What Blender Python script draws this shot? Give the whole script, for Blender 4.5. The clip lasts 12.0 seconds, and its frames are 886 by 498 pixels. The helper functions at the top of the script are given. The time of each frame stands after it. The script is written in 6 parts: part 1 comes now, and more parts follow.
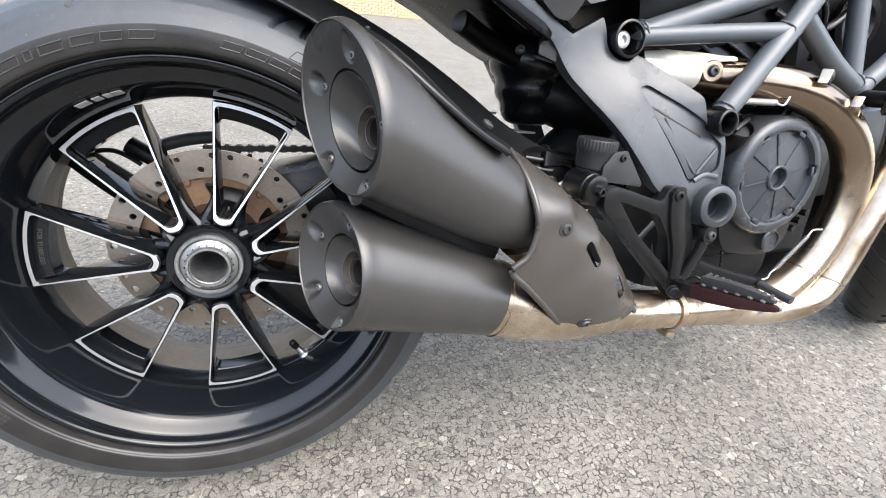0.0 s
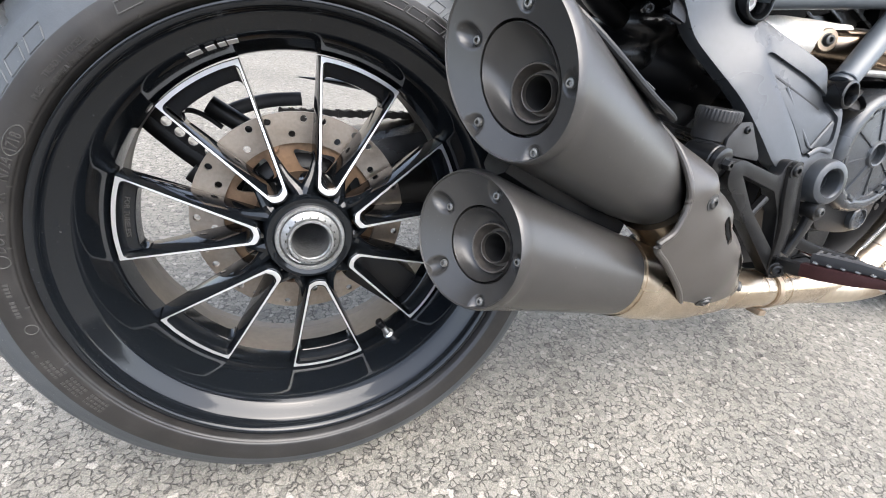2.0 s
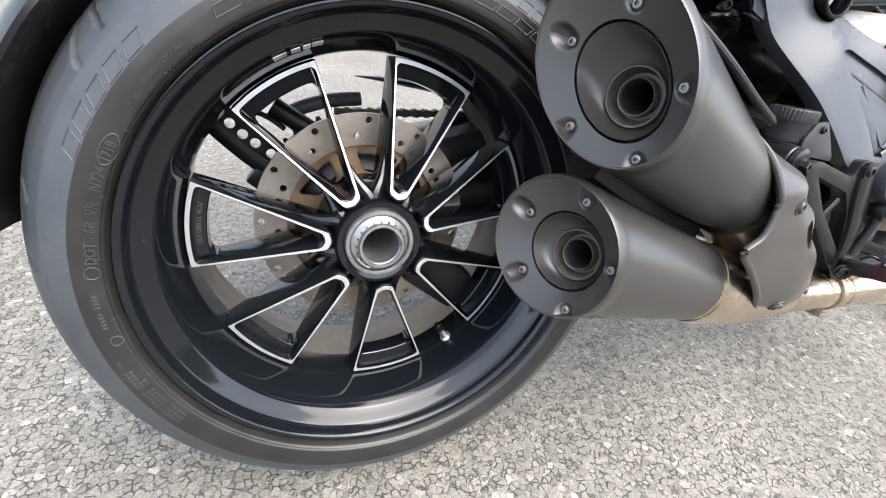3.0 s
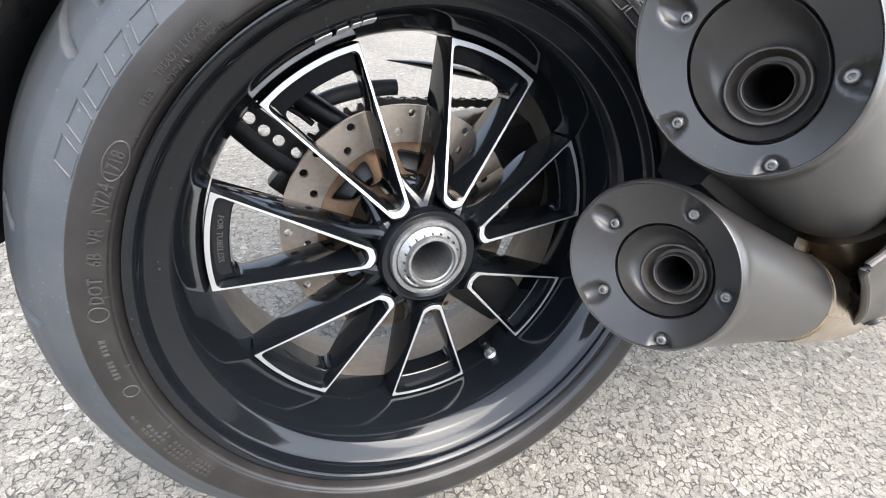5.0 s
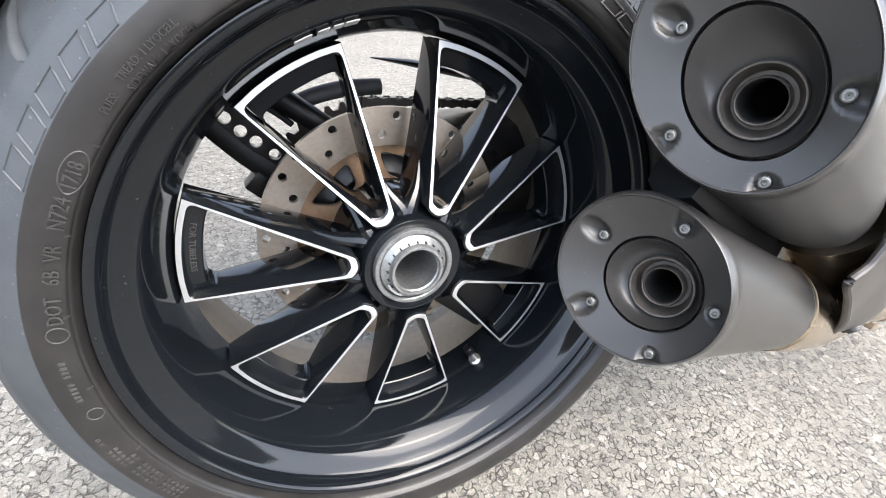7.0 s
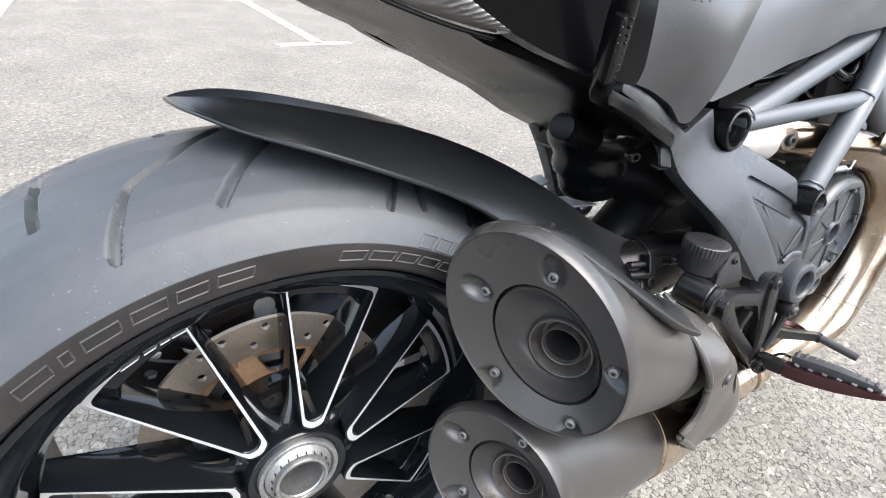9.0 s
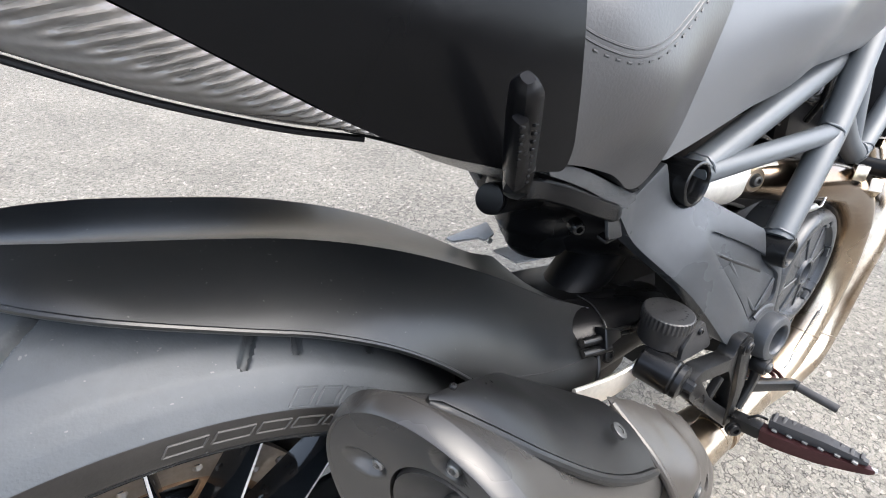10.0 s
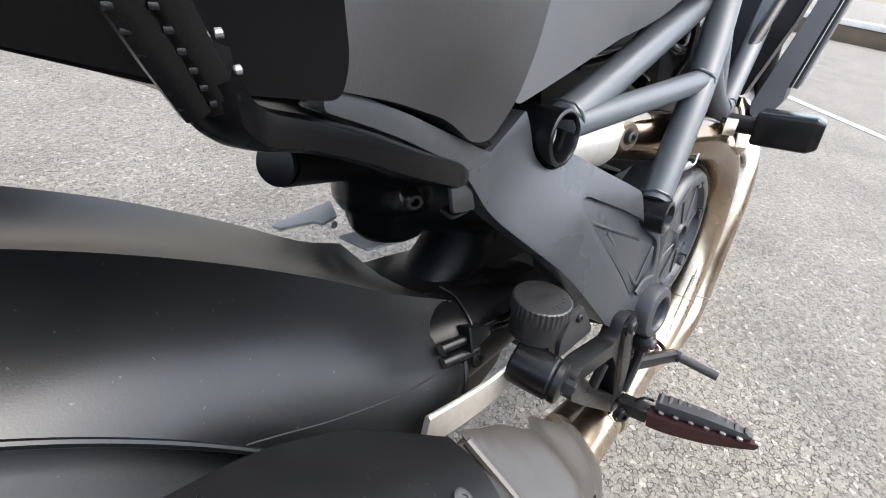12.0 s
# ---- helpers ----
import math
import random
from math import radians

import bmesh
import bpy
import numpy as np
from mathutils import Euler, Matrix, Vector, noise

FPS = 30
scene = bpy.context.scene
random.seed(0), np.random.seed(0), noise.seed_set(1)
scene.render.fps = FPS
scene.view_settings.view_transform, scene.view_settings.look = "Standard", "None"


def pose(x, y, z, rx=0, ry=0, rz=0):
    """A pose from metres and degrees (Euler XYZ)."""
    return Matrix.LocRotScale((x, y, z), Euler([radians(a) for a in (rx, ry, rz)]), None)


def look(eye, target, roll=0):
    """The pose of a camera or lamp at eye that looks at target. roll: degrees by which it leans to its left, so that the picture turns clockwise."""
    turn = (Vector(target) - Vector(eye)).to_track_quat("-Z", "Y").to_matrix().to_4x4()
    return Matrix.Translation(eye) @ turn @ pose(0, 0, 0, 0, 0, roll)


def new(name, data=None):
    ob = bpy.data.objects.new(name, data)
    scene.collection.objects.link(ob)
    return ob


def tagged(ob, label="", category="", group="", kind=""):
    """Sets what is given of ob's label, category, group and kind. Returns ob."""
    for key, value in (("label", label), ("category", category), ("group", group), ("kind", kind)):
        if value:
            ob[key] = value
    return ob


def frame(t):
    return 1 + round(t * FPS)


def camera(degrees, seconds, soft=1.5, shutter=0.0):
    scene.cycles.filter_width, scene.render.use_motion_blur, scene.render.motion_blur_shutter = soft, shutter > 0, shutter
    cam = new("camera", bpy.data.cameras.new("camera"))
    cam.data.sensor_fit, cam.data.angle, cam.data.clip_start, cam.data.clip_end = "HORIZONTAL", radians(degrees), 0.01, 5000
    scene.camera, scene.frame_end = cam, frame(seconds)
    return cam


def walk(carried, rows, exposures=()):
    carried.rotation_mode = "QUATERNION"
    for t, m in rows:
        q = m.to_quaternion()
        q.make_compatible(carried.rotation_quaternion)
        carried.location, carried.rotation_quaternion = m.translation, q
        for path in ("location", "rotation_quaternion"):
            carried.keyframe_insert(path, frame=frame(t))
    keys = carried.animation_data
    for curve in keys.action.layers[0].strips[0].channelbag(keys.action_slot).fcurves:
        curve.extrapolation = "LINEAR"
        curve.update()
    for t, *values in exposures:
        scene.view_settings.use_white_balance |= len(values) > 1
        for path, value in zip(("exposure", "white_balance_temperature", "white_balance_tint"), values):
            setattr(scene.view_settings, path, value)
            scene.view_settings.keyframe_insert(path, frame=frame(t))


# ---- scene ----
# The motorcycle leans on its side stand: its own frame (x ahead, y to its left, z up, origin on the rear axle) lies in the world by BIKE.
BIKE = pose(0, 0, 0.3123, -10.25, 0.69, 0)
cam = camera(89.7, 12.0, soft=1.0)
PATH = [
    (0, (0.0960, -0.5978, 0.2123), (0.4167, 0.2915, -0.1136), 3.51),
    (0.5, (0.0648, -0.5860, 0.2072), (0.4067, 0.2888, -0.1359), 3.58),
    (1, (0.0299, -0.5669, 0.1948), (0.3835, 0.2988, -0.1596), 4.11),
    (1.5, (-0.0107, -0.5404, 0.1889), (0.3516, 0.3176, -0.1752), 4.79),
    (2, (-0.0429, -0.5147, 0.1865), (0.3181, 0.3412, -0.1838), 5.00),
    (2.5, (-0.0843, -0.4924, 0.1858), (0.2751, 0.3613, -0.1912), 5.00),
    (3, (-0.1106, -0.4736, 0.1900), (0.2456, 0.3766, -0.1975), 4.81),
    (3.2, (-0.1207, -0.4667, 0.1958), (0.2363, 0.3799, -0.1990), 4.73),
    (4.8, (-0.1374, -0.3943, 0.1889), (0.2190, 0.4387, -0.2343), 4.11),
    (5, (-0.1427, -0.3815, 0.1864), (0.2242, 0.4485, -0.2337), 4.60),
    (5.5, (-0.1489, -0.3629, 0.1833), (0.2355, 0.4591, -0.2370), 5.37),
    (6, (-0.1487, -0.3607, 0.1913), (0.2464, 0.4528, -0.2354), 5.81),
    (6.5, (-0.1451, -0.3606, 0.1859), (0.2561, 0.4474, -0.2455), 6.03),
    (6.7, (-0.1419, -0.3611, 0.1860), (0.2587, 0.4464, -0.2471), 6.09),
    (8.3, (-0.1028, -0.3930, 0.3493), (0.3325, 0.3913, -0.0927), 3.49),
    (8.5, (-0.0867, -0.3908, 0.3693), (0.3702, 0.3826, -0.0701), 3.01),
    (9, (-0.0432, -0.3506, 0.3815), (0.4388, 0.4131, -0.0480), 0.89),
    (9.5, (0.0158, -0.3111, 0.4256), (0.5225, 0.4339, -0.0083), 1.45),
    (10, (0.0687, -0.2909, 0.4315), (0.5823, 0.4444, -0.0107), -1.17),
    (10.5, (0.1129, -0.2702, 0.4093), (0.6434, 0.4493, -0.0390), -2.02),
    (11, (0.1447, -0.2591, 0.3912), (0.7316, 0.4066, -0.0697), -0.33),
    (11.5, (0.1780, -0.2509, 0.3808), (0.8066, 0.3705, -0.0868), 0.34),
    (12, (0.1884, -0.2543, 0.3800), (0.8451, 0.3300, -0.0966), 0.86),
]
walk(cam, [(t, BIKE @ look(eye, target, roll)) for t, eye, target, roll in PATH], exposures=[(0.0, 2.26), (1.5, 2.38), (3.0, 2.40), (5.0, 2.58), (6.5, 2.66), (8.5, 2.46), (9.5, 2.38), (10.5, 2.30), (11.3, 2.24), (12.0, 2.12)])

# ---- light: bright hazy sky ----
world = bpy.data.worlds.new("overcast_sky")
scene.world = world
world.use_nodes = True
wn, wl = world.node_tree.nodes, world.node_tree.links
sky = wn.new("ShaderNodeTexSky")
sky.sky_type, sky.sun_disc = "NISHITA", False
sky.sun_elevation, sky.sun_rotation = radians(58), radians(155)
sky.air_density, sky.dust_density, sky.ozone_density = 1.0, 2.5, 1.0
grey = wn.new("ShaderNodeHueSaturation")
grey.inputs["Saturation"].default_value = 0.62
wl.new(sky.outputs[0], grey.inputs["Color"])
wl.new(grey.outputs[0], wn["Background"].inputs["Color"])
wn["Background"].inputs["Strength"].default_value = 0.15
sun = new("sun", bpy.data.lights.new("sun", "SUN"))
sun.data.energy, sun.data.angle, sun.data.color = 0.95, radians(60), (1.0, 0.95, 0.88)
sun.matrix_world = look((2.2, -3.8, 7.4), (0.3, 0.0, 0.0))

# ---- materials ----
def mat(name, base, rough=0.5, metal=0.0, vary=0.12, scale=40.0, bump=0.1, bump_scale=400.0, coat=0.0, tint=None, tint_scale=12.0, tint_amount=0.0, spec=0.5, rvary=0.1, specks=0.0):
    """A surface with colour and roughness varied at two scales and a fine relief."""
    m = bpy.data.materials.new(name)
    m.use_nodes = True
    n, l = m.node_tree.nodes, m.node_tree.links
    b = n["Principled BSDF"]
    co = n.new("ShaderNodeTexCoord")
    big, fine = n.new("ShaderNodeTexNoise"), n.new("ShaderNodeTexNoise")
    big.inputs["Scale"].default_value, big.inputs["Detail"].default_value = scale * 0.25, 5
    fine.inputs["Scale"].default_value, fine.inputs["Detail"].default_value = scale * 4, 3
    for t in (big, fine):
        l.new(co.outputs["Object"], t.inputs["Vector"])
    add = n.new("ShaderNodeMath")
    add.operation = "ADD"
    l.new(big.outputs["Fac"], add.inputs[0])
    l.new(fine.outputs["Fac"], add.inputs[1])
    ramp = n.new("ShaderNodeMapRange")
    ramp.inputs["From Min"].default_value, ramp.inputs["From Max"].default_value = 0.6, 1.4
    ramp.inputs["To Min"].default_value, ramp.inputs["To Max"].default_value = 1 - vary, 1 + vary
    l.new(add.outputs[0], ramp.inputs["Value"])
    mul = n.new("ShaderNodeVectorMath")
    mul.operation = "SCALE"
    mul.inputs[0].default_value = base
    l.new(ramp.outputs[0], mul.inputs["Scale"])
    colour = mul.outputs[0]
    if tint:
        spots = n.new("ShaderNodeTexNoise")
        spots.inputs["Scale"].default_value, spots.inputs["Detail"].default_value, spots.inputs["Roughness"].default_value = tint_scale, 6, 0.65
        l.new(co.outputs["Object"], spots.inputs["Vector"])
        cut = n.new("ShaderNodeMapRange")
        cut.inputs["From Min"].default_value, cut.inputs["From Max"].default_value = 0.45, 0.7
        cut.inputs["To Max"].default_value = tint_amount
        l.new(spots.outputs["Fac"], cut.inputs["Value"])
        mix = n.new("ShaderNodeMix")
        mix.data_type = "RGBA"
        l.new(cut.outputs[0], mix.inputs["Factor"])
        l.new(colour, mix.inputs["A"])
        mix.inputs["B"].default_value = (*tint, 1)
        colour = mix.outputs["Result"]
    if specks:
        dust = n.new("ShaderNodeTexNoise")
        dust.inputs["Scale"].default_value, dust.inputs["Detail"].default_value = 330, 1
        l.new(co.outputs["Object"], dust.inputs["Vector"])
        few = n.new("ShaderNodeMath")
        few.operation = "MULTIPLY_ADD"
        few.inputs[1].default_value = 0.35
        l.new(big.outputs["Fac"], few.inputs[0])
        l.new(dust.outputs["Fac"], few.inputs[2])
        cut2 = n.new("ShaderNodeMapRange")
        cut2.inputs["From Min"].default_value, cut2.inputs["From Max"].default_value = 0.93, 0.97
        cut2.inputs["To Max"].default_value = specks
        l.new(few.outputs[0], cut2.inputs["Value"])
        mix2 = n.new("ShaderNodeMix")
        mix2.data_type = "RGBA"
        l.new(cut2.outputs[0], mix2.inputs["Factor"])
        l.new(colour, mix2.inputs["A"])
        mix2.inputs["B"].default_value = (0.22, 0.215, 0.20, 1)
        colour = mix2.outputs["Result"]
    l.new(colour, b.inputs["Base Color"])
    rr = n.new("ShaderNodeMapRange")
    rr.inputs["From Min"].default_value, rr.inputs["From Max"].default_value = 0.3, 0.7
    rr.inputs["To Min"].default_value, rr.inputs["To Max"].default_value = max(rough - rvary, 0.02), min(rough + rvary, 1)
    l.new(big.outputs["Fac"], rr.inputs["Value"])
    l.new(rr.outputs[0], b.inputs["Roughness"])
    b.inputs["Metallic"].default_value = metal
    b.inputs["Specular IOR Level"].default_value = spec
    b.inputs["Coat Weight"].default_value = coat
    b.inputs["Coat Roughness"].default_value = 0.05
    if bump:
        grain = n.new("ShaderNodeTexNoise")
        grain.inputs["Scale"].default_value, grain.inputs["Detail"].default_value = bump_scale, 3
        l.new(co.outputs["Object"], grain.inputs["Vector"])
        bm_ = n.new("ShaderNodeBump")
        bm_.inputs["Strength"].default_value, bm_.inputs["Distance"].default_value = bump, 0.001
        l.new(grain.outputs["Fac"], bm_.inputs["Height"])
        l.new(bm_.outputs[0], b.inputs["Normal"])
    return m


RUBBER = mat("tyre_rubber", (0.033, 0.038, 0.043), 0.52, vary=0.15, scale=30, bump=0.15, bump_scale=600, tint=(0.072, 0.076, 0.080), tint_scale=9, tint_amount=0.4, specks=0.25)
SIDEWALL = mat("sidewall_rubber", (0.012, 0.0112, 0.0106), 0.4, vary=0.2, scale=40, bump=0.12, bump_scale=500, tint=(0.04, 0.036, 0.033), tint_scale=25, tint_amount=0.3)
GLOSS = mat("gloss_black_paint", (0.0050, 0.0062, 0.0078), 0.09, vary=0.15, bump=0.02, bump_scale=500, spec=0.42, rvary=0.035, tint=(0.02, 0.019, 0.018), tint_scale=60, tint_amount=0.06, specks=0.12)
# Lighter than the sidewall: edge light on raised letters is put into the colour.
LETTER = mat("edge_lit_letter", (0.034, 0.032, 0.030), 0.5, vary=0.25, scale=60, bump=0.1)
MACHINED = mat("machined_aluminium", (0.52, 0.52, 0.52), 0.42, metal=0.6, vary=0.06, bump=0.05, bump_scale=900)
BARREL = mat("dusty_rim_barrel", (0.150, 0.130, 0.108), 0.5, metal=0.4, vary=0.2, scale=30, bump=0.05)
MATT = mat("matt_black_coating", (0.030, 0.0285, 0.0268), 0.3, vary=0.1, scale=20, bump=0.05, bump_scale=1500, tint=(0.05, 0.046, 0.042), tint_scale=14, tint_amount=0.2, specks=0.12, spec=0.55, rvary=0.07)
SHIELD = mat("matt_heat_shield", (0.040, 0.0355, 0.031), 0.34, vary=0.12, scale=25, bump=0.08, bump_scale=1200, tint=(0.075, 0.071, 0.067), tint_scale=30, tint_amount=0.2, spec=0.5)
PLASTIC = mat("black_plastic", (0.004, 0.004, 0.0045), 0.34, vary=0.15, bump=0.12, bump_scale=1500, spec=0.2)
SATIN = mat("satin_black_plastic", (0.003, 0.0032, 0.0036), 0.25, spec=0.38, vary=0.12, scale=15, bump=0.03, bump_scale=900, tint=(0.03, 0.03, 0.03), tint_scale=50, tint_amount=0.08, rvary=0.06)
HUGGER_PLASTIC = mat("matt_black_hugger", (0.0035, 0.0041, 0.0047), 0.32, vary=0.1, scale=8, bump=0.06, bump_scale=1200, spec=0.58, tint=(0.03, 0.028, 0.026), tint_scale=70, tint_amount=0.08, specks=0.22, rvary=0.06)
BLADE = mat("dark_blade_coating", (0.0075, 0.0077, 0.0080), 0.33, vary=0.12, scale=25, bump=0.08, bump_scale=1200, spec=0.34, tint=(0.03, 0.03, 0.03), tint_scale=30, tint_amount=0.2, specks=0.2)
TAILPAINT = mat("black_tail_panel", (0.0025, 0.0026, 0.0030), 0.30, spec=0.13, vary=0.12, scale=15, bump=0.03, bump_scale=900)
GREYPLATE = mat("grey_slider_plastic", (0.32, 0.32, 0.31), 0.5, vary=0.12, bump=0.1)
CAST = mat("grey_cast_aluminium", (0.041, 0.0445, 0.049), 0.3, metal=0.25, vary=0.12, scale=30, bump=0.15, bump_scale=1400, spec=0.45)
CASTDARK = mat("dark_cast_aluminium", (0.0075, 0.0076, 0.0079), 0.3, metal=0.15, vary=0.15, scale=30, bump=0.15, bump_scale=1200, spec=0.38)
TUBE = mat("grey_tube_paint", (0.072, 0.081, 0.090), 0.4, metal=0.1, vary=0.08, scale=30, bump=0.05, bump_scale=900, spec=0.45)
STEEL = mat("heat_tinted_steel", (0.60, 0.52, 0.41), 0.26, metal=1.0, vary=0.14, scale=20, bump=0.05, bump_scale=300, tint=(0.26, 0.17, 0.10), tint_scale=9, tint_amount=0.85, rvary=0.12)
HEADER = mat("heat_blued_header", (0.60, 0.50, 0.38), 0.26, metal=1.0, vary=0.14, scale=20, bump=0.05, bump_scale=300, tint=(0.26, 0.18, 0.11), tint_scale=9, tint_amount=0.6, rvary=0.12)
hn, hl = HEADER.node_tree.nodes, HEADER.node_tree.links
where, height, heat = hn.new("ShaderNodeSeparateXYZ"), hn.new("ShaderNodeMapRange"), hn.new("ShaderNodeMix")
heat.data_type = "RGBA"
hl.new(next(k for k in hn if k.type == "TEX_COORD").outputs["Object"], where.inputs[0])
hl.new(where.outputs["Z"], height.inputs["Value"])
height.inputs["From Min"].default_value, height.inputs["From Max"].default_value, height.inputs["To Max"].default_value = 0.04, 0.16, 0.85
hl.new(height.outputs[0], heat.inputs["Factor"])
hl.new(hn["Principled BSDF"].inputs["Base Color"].links[0].from_socket, heat.inputs["A"])
heat.inputs["B"].default_value = (0.21, 0.155, 0.115, 1)
hl.new(heat.outputs["Result"], hn["Principled BSDF"].inputs["Base Color"])
STEELDARK = mat("browned_steel", (0.34, 0.27, 0.2), 0.35, metal=0.9, vary=0.2, scale=30, bump=0.08, tint=(0.16, 0.11, 0.07), tint_scale=18, tint_amount=0.7)
DISC = mat("brake_disc_steel", (0.36, 0.31, 0.26), 0.42, metal=0.9, vary=0.15, scale=60, bump=0.08, bump_scale=700, tint=(0.20, 0.15, 0.11), tint_scale=20, tint_amount=0.4)
RUST = mat("brown_disc_carrier", (0.27, 0.17, 0.1), 0.55, metal=0.4, vary=0.2, scale=50, bump=0.15, tint=(0.12, 0.07, 0.04), tint_scale=30, tint_amount=0.5)
ZINC = mat("zinc_bolt", (0.55, 0.55, 0.54), 0.35, metal=1.0, vary=0.15, scale=120, bump=0.1)
DARKBOLT = mat("dark_steel_bolt", (0.07, 0.07, 0.068), 0.45, metal=0.7, vary=0.2, scale=120, bump=0.1)
ENGINE = mat("dark_engine_paint", (0.008, 0.008, 0.0084), 0.33, metal=0.0, vary=0.12, scale=30, bump=0.12, bump_scale=1200, spec=0.2)
NUT = mat("worn_axle_nut", (0.31, 0.315, 0.315), 0.45, metal=0.85, vary=0.3, scale=90, bump=0.2, bump_scale=500, tint=(0.19, 0.19, 0.185), tint_scale=70, tint_amount=0.6)
CHAIN = mat("oiled_chain", (0.05, 0.045, 0.04), 0.45, metal=0.6, vary=0.3, scale=80, bump=0.1)
REDMETAL = mat("red_anodised_peg", (0.052, 0.020, 0.021), 0.38, metal=0.6, vary=0.2, scale=60, bump=0.1)
PEGRUBBER = mat("peg_rubber", (0.03, 0.03, 0.032), 0.6, vary=0.15, bump=0.2, bump_scale=600)
RESERVOIR = mat("grey_black_plastic", (0.015, 0.015, 0.0155), 0.45, vary=0.15, scale=60, bump=0.15, bump_scale=1200)
STRAP = mat("bare_steel_strap", (0.72, 0.69, 0.63), 0.42, metal=0.7, vary=0.12, bump=0.06)
LEATHER = mat("black_seat_vinyl", (0.024, 0.024, 0.0255), 0.42, vary=0.08, scale=12, bump=0.2, bump_scale=500, spec=0.85)
TANK = mat("matt_tank_paint", (0.085, 0.090, 0.098), 0.38, vary=0.05, scale=10, bump=0.03, spec=0.9)
RADIATOR = mat("grey_radiator_cover", (0.045, 0.048, 0.053), 0.45, vary=0.1, bump=0.05)
LENS = mat("smoked_lamp_lens", (0.16, 0.15, 0.14), 0.15, vary=0.15, scale=60, bump=0.05, coat=0.5)
REDLENS = mat("red_reflector", (0.25, 0.03, 0.03), 0.2, vary=0.1)
# Near-black: soot in tail pipes; painted shade in notches, bores, slots and grooves.
HOLE = mat("soot_and_hole_shade", (0.012, 0.011, 0.01), 0.7, vary=0.3)
MARK = mat("grey_sticker", (0.45, 0.45, 0.44), 0.5, vary=0.1)
SOOTY = mat("sooty_pipe_steel", (0.075, 0.066, 0.058), 0.48, metal=0.35, vary=0.3, scale=60, bump=0.12, bump_scale=500, tint=(0.16, 0.13, 0.10), tint_scale=50, tint_amount=0.5)
CAPBOLT = mat("scuffed_cap_bolt", (0.20, 0.195, 0.185), 0.42, metal=0.6, vary=0.25, scale=150, bump=0.15)
WELD = mat("weld_bead", (0.11, 0.12, 0.13), 0.45, metal=0.6, vary=0.2, scale=200, bump=0.3)


# ---- mesh helpers ----
def finish(name, verts, faces, material, parent, label="", angle=35, index=None):
    me = bpy.data.meshes.new(name)
    me.from_pydata([tuple(v) for v in verts], [], faces)
    return dress(name, me, material, parent, label, angle, index)


def dress(name, me, material, parent, label="", angle=35, index=None):
    for one in material if isinstance(material, (list, tuple)) else [material]:
        me.materials.append(one)
    if index is not None:
        me.polygons.foreach_set("material_index", index)
    me.shade_smooth()
    me.set_sharp_from_angle(angle=radians(angle))
    me.validate()
    ob = new(name, me)
    # a piece of a sub-part hangs beside it, so that there is no fourth level
    ob.parent = parent.parent if parent and parent.parent and parent.parent.parent else parent
    return tagged(ob, label)


def part(name, bm, material, parent, label="", angle=35):
    """Links a bmesh as one mesh object under a thing or a part."""
    bmesh.ops.recalc_face_normals(bm, faces=bm.faces)
    me = bpy.data.meshes.new(name)
    bm.to_mesh(me)
    bm.free()
    return dress(name, me, material, parent, label, angle)


def axes(n, up=(0, 0, 1), roll=0.0):
    """Two unit vectors square to n: the first level, the second upward, turned by roll degrees."""
    n = Vector(n).normalized()
    e1 = n.cross(Vector(up)).normalized()
    e2 = e1.cross(n)
    c, s = math.cos(radians(roll)), math.sin(radians(roll))
    return n, e1 * c + e2 * s, e2 * c - e1 * s


def along(a, b):
    """A pose at a whose z runs towards b."""
    a, b = Vector(a), Vector(b)
    return Matrix.Translation(a) @ (b - a).to_track_quat("Z", "Y").to_matrix().to_4x4()


def rings(loops, closed=False, caps=True, flip=False):
    """Verts and faces from loops of equally many points."""
    k = len(loops[0])
    verts = [v for loop in loops for v in loop]
    faces = []
    for i in range(len(loops) if closed else len(loops) - 1):
        a, b = i * k, (i + 1) % len(loops) * k
        for j in range(k):
            f = (a + j, a + (j + 1) % k, b + (j + 1) % k, b + j)
            faces.append(f[::-1] if flip else f)
    if caps and not closed:
        faces.append(tuple(range(k))[::-1])
        faces.append(tuple(range((len(loops) - 1) * k, len(loops) * k)))
    return verts, faces


def into(bm, verts, faces):
    vs = [bm.verts.new(v) for v in verts]
    for f in faces:
        bm.faces.new([vs[i] for i in f])
    return vs


def lathe(profile, m=None, seg=64, closed=False, caps=False):
    """A bmesh turned about the z of the pose m, from points (radius, height)."""
    m = m or Matrix()
    bm = bmesh.new()
    loops = [[m @ Vector((r * math.cos(2 * math.pi * j / seg), r * math.sin(2 * math.pi * j / seg), z)) for j in range(seg)] for r, z in profile]
    into(bm, *rings(loops, closed, caps))
    return bm


WHEEL = pose(0, 0, 0, -90)  # z of the pose runs along the axle, to the far side


def smooth_path(pts, sub=8):
    """Catmull-Rom through the points."""
    p = [Vector(v) for v in pts]
    p = [2 * p[0] - p[1], *p, 2 * p[-1] - p[-2]]
    out = []
    for i in range(1, len(p) - 2):
        for k in range(sub):
            t = k / sub
            out.append(0.5 * (2 * p[i] + (p[i + 1] - p[i - 1]) * t + (2 * p[i - 1] - 5 * p[i] + 4 * p[i + 1] - p[i + 2]) * t * t + (3 * p[i] - p[i - 1] - 3 * p[i + 1] + p[i + 2]) * t ** 3))
    return out + [p[-2]]


